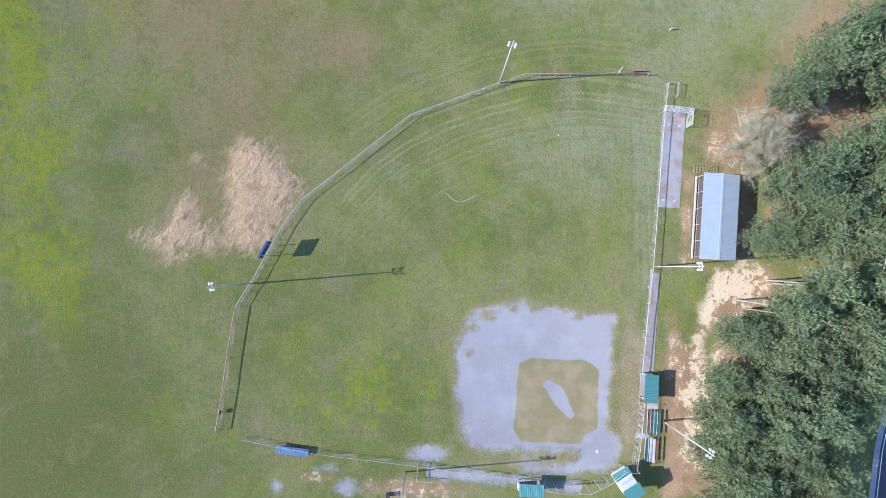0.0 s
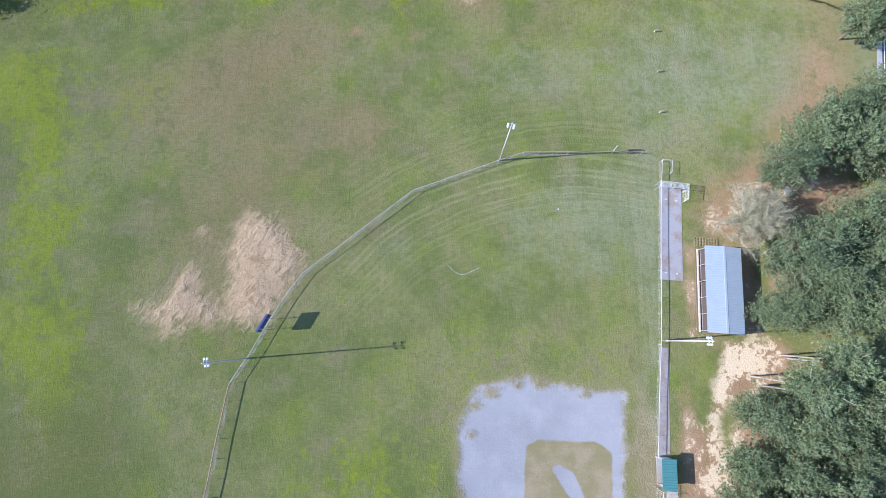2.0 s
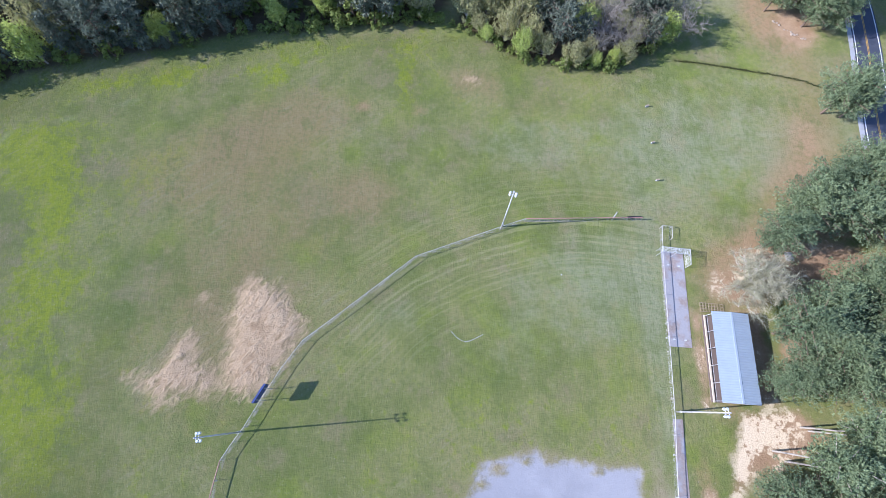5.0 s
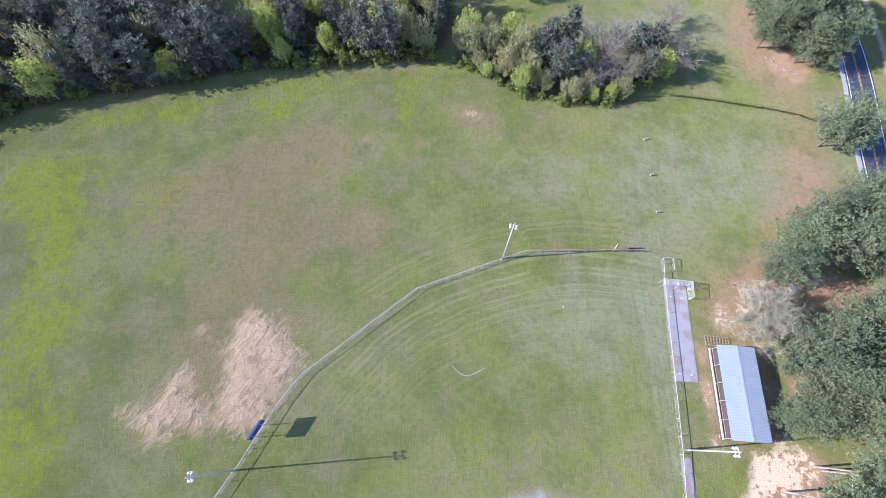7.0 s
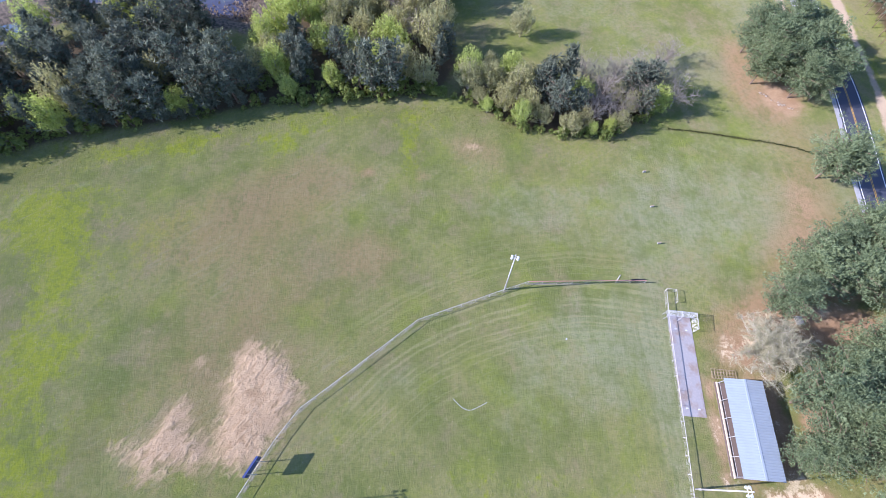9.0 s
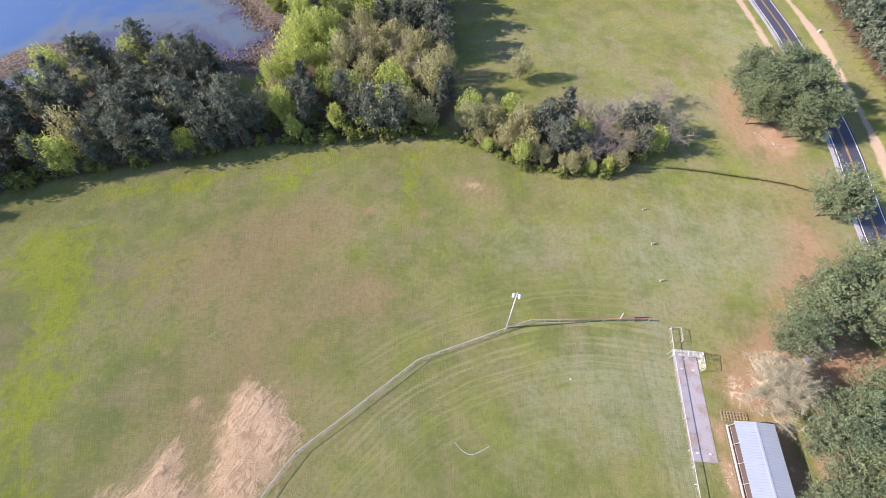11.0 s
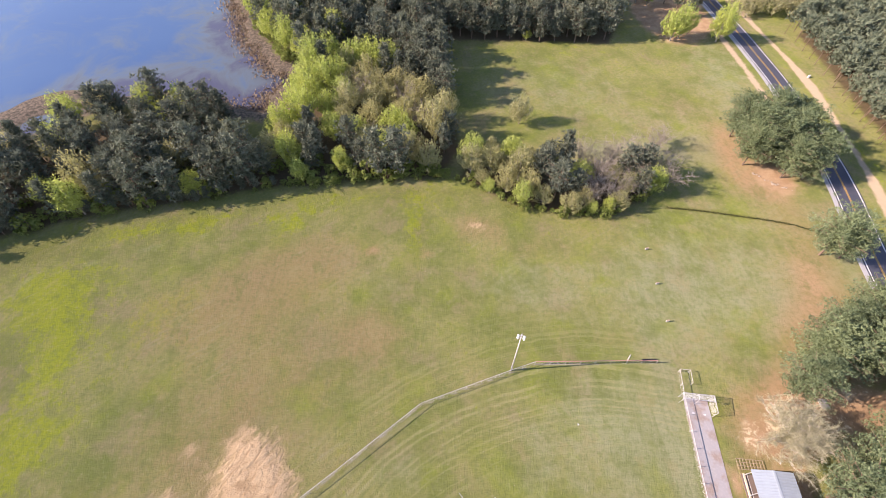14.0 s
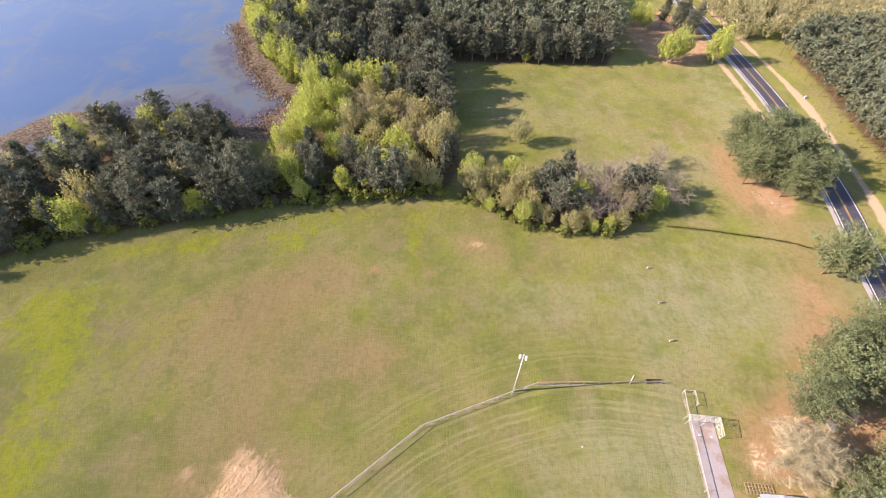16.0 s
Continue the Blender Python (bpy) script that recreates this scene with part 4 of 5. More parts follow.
# ---- open-fronted shed ----
def shed():
    root = thing("open_shed", pose(51.85, 6.4, 0, 0, 0, -4.3), "long open-fronted shed with a pale blue metal roof", "shed")
    L, W, eave, ridge = 15.6, 6.25, 3.3, 3.75
    for s, lab in ((-1, "west_roof"), (1, "east_roof")):
        bm = B()
        run = math.hypot(W / 2 + 0.25, ridge - eave)
        ang = math.degrees(math.atan2(ridge - eave, W / 2 + 0.25))
        m = pose(s * (W / 4 + 0.12), 0, (eave + ridge) / 2, 0, s * ang, 0)
        ribbed(bm, run, L + 0.4, 0.45, m)
        part("roof", bm, M_ROOF, root)
    part("ridge_cap", box(B(), 0, 0, ridge + 0.05, 0.42, L + 0.42, 0.05, bevel=0.015), M_ROOF, root)
    part("back_wall", box(B(), W / 2, 0, eave / 2, 0.12, L, eave), M_BLOCK, root)
    for y in (-L / 2, L / 2):
        part("end_wall", box(B(), 0.9, y, eave / 2, W - 1.8, 0.12, eave), M_BLOCK, root)
        bm = B()
        vs = [bm.verts.new(q) for q in ((-W / 2, y, eave), (W / 2, y, eave), (0, y, ridge - 0.03))]
        f = bm.faces.new(vs)
        ex = bmesh.ops.extrude_face_region(bm, geom=[f])
        bmesh.ops.translate(bm, vec=(0, 0.08 if y < 0 else -0.08, 0), verts=[v for v in ex["geom"] if isinstance(v, bmesh.types.BMVert)])
        part("gable", bm, M_BLOCK, root)
    part("floor_slab", box(B(), -0.1, 0, 0.05, W + 0.3, L + 0.2, 0.14), M_RUSTMAT, root)
    part("front_kerb", box(B(), -W / 2 + 0.2, 0, 0.16, 0.3, L + 0.3, 0.3, bevel=0.02), M_KERB, root, "pale tan kerb")
    for i in range(6):
        y = -L / 2 + 0.1 + i * (L - 0.2) / 5
        part("front_post", box(B(), -W / 2 + 0.2, y, eave / 2 + 0.1, 0.09, 0.09, eave - 0.2), M_STEEL, root)
        part("rafter", box(B(), -W / 4, y, eave - 0.1, W / 2, 0.08, 0.14, None), M_TIMBER, root)
    part("front_beam", box(B(), -W / 2 + 0.2, 0, eave - 0.08, 0.1, L, 0.16), M_STEEL, root)
    part("front_rail", box(B(), -W / 2 + 0.2, 0, 1.1, 0.06, L, 0.06), M_STEEL, root)


shed()
mat = thing("lattice_rack", pose(51.2, 15.9, 0, 0, 0, -5), "low weathered lattice rack standing beside the shed", "rack")
for i in range(9):
    part("bar", box(B(), -2.2 + i * 0.55, 0, 0.28, 0.05, 1.7, 0.05), M_TIMBER, mat)
for y in (-0.85, -0.28, 0.28, 0.85):
    part("rail", box(B(), 0, y, 0.25, 4.5, 0.06, 0.06), M_TIMBER, mat)
for x in (-2, 2):
    for y in (-0.85, 0.85):
        part("foot", box(B(), x, y, 0.12, 0.07, 0.07, 0.24), M_RUSTMAT, mat)


# ---- dugouts and shelters ----
def dugout(x, y, turn, W, L, roof_mat, label, h=2.5, wall=M_BLOCK):
    """A roofed bench: slab, back and end walls, posts, bench, sloping ribbed roof."""
    root = thing("dugout", pose(x, y, 0, 0, 0, turn), label, "dugout", "dugouts")
    part("floor_slab", box(B(), 0.1, 0, 0.05, W, L, 0.12), M_LANE, root)
    part("back_wall", box(B(), W / 2 - 0.1, 0, h / 2, 0.14, L - 0.2, h - 0.1), wall, root)
    for s in (-1, 1):
        part("end_wall", box(B(), 0.25, s * (L / 2 - 0.12), h / 2 - 0.2, W - 0.7, 0.12, h - 0.5), wall, root)
        part("post", tube(B(), (-W / 2 + 0.15, s * (L / 2 - 0.15), 0), (-W / 2 + 0.15, s * (L / 2 - 0.15), h), 0.05, 0.05, 8), M_STEEL, root)
    bm = B()
    m = pose(0, 0, h + 0.05, 0, 5, 0)
    ribbed(bm, W + 0.5, L + 0.3, 0.4, m)
    part("roof", bm, roof_mat, root)
    bench = part("bench", box(B(), W / 2 - 0.55, 0, 0.48, 0.4, L - 0.8, 0.06, bevel=0.01), M_ALU, root)
    for i in range(3):
        part("bench_leg", box(B(), W / 2 - 0.55, (i - 1) * (L / 2 - 0.7), 0.25, 0.3, 0.06, 0.4), M_STEEL, bench)
    return root


dugout(39.15, -25.35, -3, 2.2, 4.7, M_TEAL, "teal metal-roofed dugout on a concrete slab beside the infield")
dugout(17.0, -43.7, -92, 1.9, 4.2, M_TEAL, "teal metal-roofed dugout beside home plate")
dugout(-26.9, -37.45, -97, 1.0, 5.6, M_BLUEROOF, "low narrow blue metal-roofed bench shelter at the foul-side fence", 0.75)


def bleacher(x, y, turn, mats, label):
    root = thing("bleacher", pose(x, y, 0, 0, 0, turn), label, "bleacher", "bleachers beside the field")
    n, L = len(mats), 4.4
    for i, m in enumerate(mats):
        bm = B()
        for k in range(2):
            box(bm, -0.8 + i * 0.5 + k * 0.16, 0, 0.38 + i * 0.24, 0.14, L, 0.04)
        part("seat_plank", bm, m, root)
        part("foot_plank", box(B(), -0.98 + i * 0.5, 0, 0.12 + i * 0.24, 0.14, L, 0.03), M_ALU, root)
    for s in (-1.7, 0, 1.7):
        bm = B()
        tube(bm, (-0.9, s, 0.04), (0.95, s, 0.04), 0.03, 0.03, 6)
        tube(bm, (-0.9, s, 0.3), (0.85, s, 0.30 + n * 0.21), 0.03, 0.03, 6)
        for i in range(n):
            tube(bm, (-0.72 + i * 0.5, s, 0), (-0.72 + i * 0.5, s, 0.37 + i * 0.24), 0.03, 0.03, 6)
        part("frame", bm, M_STEEL, root)


bleacher(40.4, -32.1, -4, (M_MAROON, M_TEALPAINT, M_TEALPAINT, M_TEALPAINT), "small bleacher with maroon and teal plank seats")
bleacher(39.9, -37.2, -4, (M_TEALPAINT, M_ALU, M_ALU, M_MAROON), "small bleacher with teal, silver and maroon plank seats")
tagged(new("concrete_pad", finish_mesh("concrete_pad", slab(B(), [(37.2, -35.2), (39.6, -35.3), (39.7, -34.3), (37.3, -34.2)], -0.05, 0.06), M_CONCRETE)), "pale concrete pad between two bleachers", "concrete pad", "concrete pads")
tagged(new("concrete_pad", finish_mesh("concrete_pad", slab(B(), [(39.5, -29.8), (41.5, -29.9), (41.6, -28.8), (39.6, -28.7)], -0.05, 0.06), M_CONCRETE)), "pale concrete pad between two bleachers", "concrete pad", "concrete pads")


def press_box():
    root = thing("scorers_booth", pose(34.6, -42.5, 0, 0, 0, 32), "two-storey white scorers booth with a teal metal roof", "booth")
    part("lower_wall", box(B(), 0, 0, 1.25, 3.0, 3.4, 2.5), M_BLOCK, root)
    part("upper_wall", box(B(), 0, -0.3, 3.2, 2.8, 2.6, 1.5), M_TARP, root)
    bm = B()
    ribbed(bm, 2.6, 3.4, 0.43, pose(0, -0.9, 4.1, 6, 0, 0) @ pose(0, 0, 0, 0, 0, 90))
    part("roof", bm, M_TEAL, root)
    bm = B()
    ribbed(bm, 1.3, 3.3, 0.43, pose(0, 2.15, 2.6, -14, 0, 0) @ pose(0, 0, 0, 0, 0, 90))
    part("awning", bm, M_TEAL, root, "teal metal awning")
    part("deck", box(B(), 0, 1.0, 2.55, 3.1, 1.3, 0.08), M_TARP, root, "pale deck")
    for x in (-0.8, 0, 0.8):
        w = part("window", box(B(), x, 1.02, 3.3, 0.6, 0.05, 0.6), M_POLE, root)
        part("window_frame", box(B(), x, 1.04, 2.97, 0.68, 0.06, 0.06), M_WHITE, w)
    part("door", box(B(), 1.52, -0.6, 1.05, 0.06, 0.9, 2.05), M_TEALPAINT, root)


press_box()
tagged(new("home_plate", finish_mesh("home_plate", slab(B(), [(30.1, -37.9), (30.1, -37.66), (29.87, -37.44), (29.64, -37.66), (29.64, -37.9)], -0.02, 0.03), M_WHITE)), "white rubber home plate set in grey clay", "home plate")


# ---- markers on the open turf ----
for x, y in ((45.7, 62.3), (45.5, 52.7), (45.1, 43.4)):
    root = thing("marker_post", pose(x, y, 0, 0, 0, 8), "short pale timber marker post on mown turf", "post", "marker posts in a row")
    part("post", box(B(), 0, 0, 0.3, 0.7, 0.24, 0.6, bevel=0.04), M_POLE, root)
    part("cap", box(B(), 0, 0, 0.62, 0.76, 0.3, 0.05, bevel=0.01), M_TIMBER, root)
box_root = thing("utility_box", pose(117.6, 133.6, 0, 0, 0, 12), "small pale utility cabinet on the sandy verge", "cabinet")
part("body", box(B(), 0, 0, 0.42, 0.7, 0.5, 0.7, bevel=0.04), M_TARP, box_root)
part("base", box(B(), 0, 0, 0.04, 0.9, 0.7, 0.12), M_CONCRETE, box_root)
sign = thing("fence_sign", pose(-40.35, -30.4, 0, 0, 0, 82), "small dark square sign fixed to the fence wire", "sign")
part("panel", box(B(), 0, 0, 0.75, 0.75, 0.04, 0.6, bevel=0.01), M_DARK, sign)
for x in (-0.25, 0.25):
    part("bracket", box(B(), x, 0.04, 0.55, 0.05, 0.04, 1.1), M_STEEL, sign)


# ---- trees ----
def kites(rng, centers, normals, size, long=1.5):
    """Leaf sprays: pointed four-cornered blades, facing roughly along the normals."""
    n = len(centers)
    nrm = normals + rng.normal(0, 0.6, (n, 3))
    nrm /= np.linalg.norm(nrm, axis=1, keepdims=True) + 1e-9
    t = np.cross(nrm, rng.normal(0, 1, (n, 3)))
    t /= np.linalg.norm(t, axis=1, keepdims=True) + 1e-9
    b = np.cross(nrm, t)
    s = size * rng.uniform(0.6, 1.35, (n, 1))
    droop = nrm * s * 0.25
    v = np.stack([centers + t * s * long * 0.5 - droop, centers + b * s * 0.5, centers - t * s * long * 0.5 - droop, centers - b * s * 0.5], 1)
    return v.reshape(-1, 3)


def card_mesh(name, verts, material, corners=4):
    n = len(verts) // corners
    me = bpy.data.meshes.new(name)
    me.vertices.add(n * corners)
    me.vertices.foreach_set("co", verts.ravel())
    me.loops.add(n * corners)
    me.loops.foreach_set("vertex_index", np.arange(n * corners, dtype=np.int32))
    me.polygons.add(n)
    me.polygons.foreach_set("loop_start", np.arange(0, n * corners, corners, dtype=np.int32))
    me.update()
    me.materials.append(material)
    return me


def limb_tubes(bm, rng, start, end, r0, r1, bends=3, wild=0.1, sides=5):
    pts = [Vector(start).lerp(Vector(end), i / bends) for i in range(bends + 1)]
    L = (Vector(end) - Vector(start)).length
    for q in pts[1:-1]:
        q += Vector(rng.normal(0, wild * L / bends, 3))
    for i in range(bends):
        ra, rb = r0 + (r1 - r0) * i / bends, r0 + (r1 - r0) * (i + 1) / bends
        tube(bm, pts[i], pts[i + 1], ra, rb, sides)
    return pts


def make_tree(name, label, category, group, seed, height, radius, base, clumps, leaves, leaf, crown_mat, bark, clump_r=1.2, limbs=10, girth=0.022, long=1.5):
    """A tapered trunk with limbs that carry clumps of leaf sprays."""
    rng = np.random.default_rng(seed)
    root = thing(name, Matrix(), label, category, group)
    bm = B()
    top = (rng.normal(0, 0.3), rng.normal(0, 0.3), height * 0.9)
    limb_tubes(bm, rng, (0, 0, -0.3), top, girth * height + 0.05, 0.04, 4, 0.06, 6)
    cen = []
    for i in range(clumps):
        u = (i + 0.5) / clumps
        z = base + (height - base) * u
        env = radius * math.sqrt(max(0.03, 1 - (2 * u - 0.85) ** 2 / 1.4))
        a = i * 2.39996 + rng.normal(0, 0.35)
        r = env * (0.45 + 0.55 * math.sqrt(rng.random())) * rng.uniform(0.85, 1.1)
        cen.append((r * math.cos(a), r * math.sin(a), z + rng.normal(0, 0.25)))
    cen = np.array(cen)
    for i in range(0, clumps, max(1, clumps // limbs)):
        c = cen[i]
        z0 = max(base * 0.6, c[2] - 0.45 * math.hypot(c[0], c[1]) - 0.4)
        limb_tubes(bm, rng, (top[0] * z0 / height, top[1] * z0 / height, z0), c, 0.008 * height + 0.02, 0.02, 3, 0.15, 4)
    part("trunk", bm, bark, root)
    per = leaves // clumps
    d = rng.normal(0, 1, (clumps, per, 3))
    d /= np.linalg.norm(d, axis=2, keepdims=True)
    d[..., 2] = np.where(rng.random((clumps, per)) < 0.65, np.abs(d[..., 2]), d[..., 2])
    cr = clump_r * rng.uniform(0.65, 1.3, (clumps, 1, 1))
    pos = cen[:, None] + d * cr * np.array((1, 1, 0.72)) * rng.uniform(0.7, 1.08, (clumps, per, 1))
    mid = np.array((0, 0, base + 0.35 * (height - base)))
    out = cen[:, None] - mid
    out = out / (np.linalg.norm(out, axis=2, keepdims=True) + 1e-6)
    nrm = d * 0.6 + out * 0.75
    me = card_mesh("crown", kites(rng, pos.reshape(-1, 3), nrm.reshape(-1, 3), leaf, long), crown_mat)
    crown = new("crown", me)
    crown.parent = root
    return root


def spray_mesh(name, rng, pos, along_dir, size, long, flat, tone, material):
    """Leaf sprays at pos, long sides roughly along along_dir, broad sides tending upwards by flat; tone is kept per spray."""
    n = len(pos)
    t = along_dir + rng.normal(0, 0.45, (n, 3))
    t /= np.linalg.norm(t, axis=1, keepdims=True) + 1e-9
    up = rng.normal(0, 1, (n, 3)) + np.array((0, 0, flat))
    b = np.cross(up, t)
    b /= np.linalg.norm(b, axis=1, keepdims=True) + 1e-9
    w = size * rng.uniform(0.55, 1.3, (n, 1))
    v = np.stack([pos + t * w * long * 0.7, pos + b * w * 0.5 - t * w * long * 0.3, pos - b * w * 0.5 - t * w * long * 0.3], 1)
    me = card_mesh(name, v.reshape(-1, 3), material, 3)
    a = me.attributes.new("tone", "FLOAT", "FACE")
    a.data.foreach_set("value", np.asarray(tone, np.float32))
    return me


def make_conifer(name, label, group, seed, height, radius, base, levels, boughs, tufts, sprays, size, material, bark, top=0.55, girth=0.02, tuft_r=0.42, rise=0.35, lumps=0.25, long=2.3):
    """A straight trunk with whorls of boughs, each carrying tufts of needles."""
    rng = np.random.default_rng(seed)
    root = thing(name, Matrix(), label, "tree", group)
    bm = B()
    lean = rng.normal(0, 0.25, 2)
    limb_tubes(bm, rng, (0, 0, -0.3), (*lean, height * 0.96), girth * height, 0.05, 4, 0.03, 6)
    pos, way, tone = [], [], []
    for k in range(levels):
        u = (k + 0.5) / levels
        z = base + (height - base) * u
        env = radius * (1 - (1 - top) * u) * min(1.0, 0.55 + 2.2 * u) * math.sqrt(max(0.04, 1 - max(0.0, (u - 0.55) / 0.47) ** 2))
        count = max(3, round(boughs * (0.6 + 0.4 * env / radius)))
        turn = rng.uniform(0, 6.28)
        for j in range(count):
            a = turn + 6.283 * (j + rng.uniform(-0.3, 0.3)) / count
            reach = env * rng.uniform(1 - 2 * lumps, 1.0 + lumps * 0.5)
            d = np.array((math.cos(a), math.sin(a), rise * (0.3 + u)))
            root_at = np.array((lean[0] * u, lean[1] * u, z - 0.3 * reach * rise))
            end = root_at + d * reach
            if j % 2 == 0 and reach > 0.5 * radius:
                tube(bm, root_at, end, 0.05 + 0.006 * height, 0.02, 3)
            shade = rng.random()
            for i in range(tufts):
                f = (i + 1) / tufts * rng.uniform(0.8, 1.08)
                c = root_at + (end - root_at) * f + rng.normal(0, 0.16, 3) * radius * 0.4 * f
                r = tuft_r * rng.uniform(0.7, 1.35) * (0.75 + 0.35 * f)
                q = rng.normal(0, 1, (sprays, 3))
                q /= np.linalg.norm(q, axis=1, keepdims=True)
                pos.append(c + q * r * np.array((1, 1, 0.62)))
                way.append(q * 0.8 + np.array((0, 0, 0.5)))
                tone += [0.6 * shade + 0.4 * rng.random()] * sprays
    part("trunk", bm, bark, root)
    new("crown", spray_mesh("crown", rng, np.concatenate(pos), np.concatenate(way), size, long, 0.7, tone, material)).parent = root
    return root


def make_leafing(name, label, group, seed, height, radius, base, stems, sprays, size, material, bark, spread=0.3, long=1.9, thick=0.035):
    """A tree coming into leaf: many rising stems, hung with small upright sprays that leave the wood showing."""
    rng = np.random.default_rng(seed)
    root = thing(name, Matrix(), label, "tree", group)
    bm = B()
    limb_tubes(bm, rng, (0, 0, -0.3), (*rng.normal(0, 0.2, 2), height * 0.6), 0.017 * height + 0.04, 0.06, 3, 0.05, 6)
    pos, way, tone = [], [], []
    for k in range(stems):
        a = k * 2.39996 + rng.normal(0, 0.3)
        r = radius * math.sqrt((k + 0.5) / stems) * rng.uniform(0.85, 1.12)
        e = np.array((r * math.cos(a), r * math.sin(a), base + (height - base) * (1.0 - 0.55 * (r / radius) ** 2) * rng.uniform(0.82, 1.06)))
        z0 = base + (e[2] - base) * rng.uniform(0.0, 0.35)
        b = np.array((e[0] * 0.25, e[1] * 0.25, z0))
        m = np.array((e[0] * 0.85, e[1] * 0.85, z0 + (e[2] - z0) * 0.5))
        if k % 2 == 0:
            tube(bm, (0, 0, z0 * 0.8), b, thick * 1.6, thick * 1.2, 3)
            tube(bm, b, m, thick * 1.2, thick * 0.8, 3)
            tube(bm, m, e, thick * 0.8, thick * 0.3, 3)
        shade = rng.random()
        f = rng.uniform(0.15, 1.0, (sprays, 1))
        line = np.where(f < 0.5, b + (m - b) * f * 2, m + (e - m) * (f * 2 - 1))
        pos.append(line + rng.normal(0, spread, (sprays, 3)) * (0.7 + 0.6 * f))
        way.append(np.tile((e - m) / (np.linalg.norm(e - m) + 1e-6), (sprays, 1)) + rng.normal(0, 0.3, (sprays, 3)))
        tone += list(0.65 * shade + 0.35 * rng.random(sprays))
    part("trunk", bm, bark, root)
    new("crown", spray_mesh("crown", rng, np.concatenate(pos), np.concatenate(way), size, long, 0.3, tone, material)).parent = root
    return root


def make_bare_tree(name, label, group, seed, height, radius, twigs, bark=None, twig=None, boughs=11, reach=0.24, thick=0.1, forks=9, inner=0.45):
    """Leafless: forking limbs and a haze of fine twigs."""
    rng = np.random.default_rng(seed)
    root = thing(name, Matrix(), label, "tree", group)
    bm = B()
    tips = []
    limb_tubes(bm, rng, (0, 0, -0.3), (0, 0, height * 0.35), 0.2, 0.14, 2, 0.05, 7)
    for i in range(boughs):
        a = i * 2.39996 + rng.normal(0, 0.3)
        s = rng.uniform(inner, 1.0)
        e = Vector((radius * s * math.cos(a), radius * s * math.sin(a), height * (1.05 - 0.5 * s * s)))
        pts = limb_tubes(bm, rng, (0, 0, height * rng.uniform(0.15, 0.35)), e, thick, thick * 0.3, 4, 0.14, 5)
        for k in range(forks):
            q = pts[1 + k % 4].lerp(pts[min(4, 2 + k % 4)], rng.random())
            w = q + Vector((rng.normal(0, 1), rng.normal(0, 1), abs(rng.normal(0.5, 0.6)))) * radius * reach
            limb_tubes(bm, rng, q, w, thick * 0.35, thick * 0.12, 2, 0.12, 3)
            tips.append((q, w))
    part("trunk", bm, bark or M_GREYBARK, root)
    v = []
    for i in range(twigs):
        q, w = tips[rng.integers(len(tips))]
        s = q.lerp(w, rng.uniform(0.2, 1.0))
        d = ((w - q).normalized() + Vector(rng.normal(0, 0.7, 3))).normalized() * rng.uniform(0.4, 1.3)
        side = d.cross(Vector(rng.normal(0, 1, 3))).normalized() * 0.017
        v += [s - side, s + side, s + d + side * 0.3, s + d - side * 0.3]
    crown = new("crown", card_mesh("crown", np.array([tuple(q) for q in v]), twig or M_TWIG))
    crown.parent = root
    return root


def scatter(seed, poly, gap, margin=0.0, tries=6000):
    """Places in an outline, at least gap apart."""
    rng = np.random.default_rng(seed)
    xs, ys = [q[0] for q in poly], [q[1] for q in poly]
    cx, cy = rng.uniform(min(xs), max(xs), tries), rng.uniform(min(ys), max(ys), tries)
    ok = signed_inside(cx, cy, poly) > margin
    out = []
    for x, y in zip(cx[ok], cy[ok]):
        if all((x - a) ** 2 + (y - b) ** 2 > gap * gap for a, b in out):
            out.append((x, y))
    return out


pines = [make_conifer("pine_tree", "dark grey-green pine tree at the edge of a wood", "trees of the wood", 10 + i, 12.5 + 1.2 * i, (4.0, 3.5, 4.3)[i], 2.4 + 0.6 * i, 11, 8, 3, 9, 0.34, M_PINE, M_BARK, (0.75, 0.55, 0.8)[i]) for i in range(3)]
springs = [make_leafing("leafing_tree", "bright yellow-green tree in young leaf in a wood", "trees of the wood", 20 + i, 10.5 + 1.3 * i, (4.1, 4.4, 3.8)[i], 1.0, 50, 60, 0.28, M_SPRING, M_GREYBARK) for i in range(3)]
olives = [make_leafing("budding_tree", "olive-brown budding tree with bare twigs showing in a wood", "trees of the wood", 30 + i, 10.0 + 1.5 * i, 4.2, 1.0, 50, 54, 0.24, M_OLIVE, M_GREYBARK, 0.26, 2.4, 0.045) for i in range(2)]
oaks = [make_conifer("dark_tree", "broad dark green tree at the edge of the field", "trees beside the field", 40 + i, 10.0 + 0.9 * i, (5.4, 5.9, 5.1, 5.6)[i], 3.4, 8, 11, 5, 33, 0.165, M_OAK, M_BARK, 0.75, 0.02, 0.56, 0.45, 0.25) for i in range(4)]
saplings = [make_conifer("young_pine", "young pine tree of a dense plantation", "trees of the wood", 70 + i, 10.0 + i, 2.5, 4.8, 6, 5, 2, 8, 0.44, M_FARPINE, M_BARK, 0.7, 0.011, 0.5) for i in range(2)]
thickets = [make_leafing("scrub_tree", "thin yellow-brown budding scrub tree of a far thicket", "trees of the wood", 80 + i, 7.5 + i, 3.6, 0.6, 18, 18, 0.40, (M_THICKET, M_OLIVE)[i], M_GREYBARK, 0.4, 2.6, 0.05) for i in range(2)]
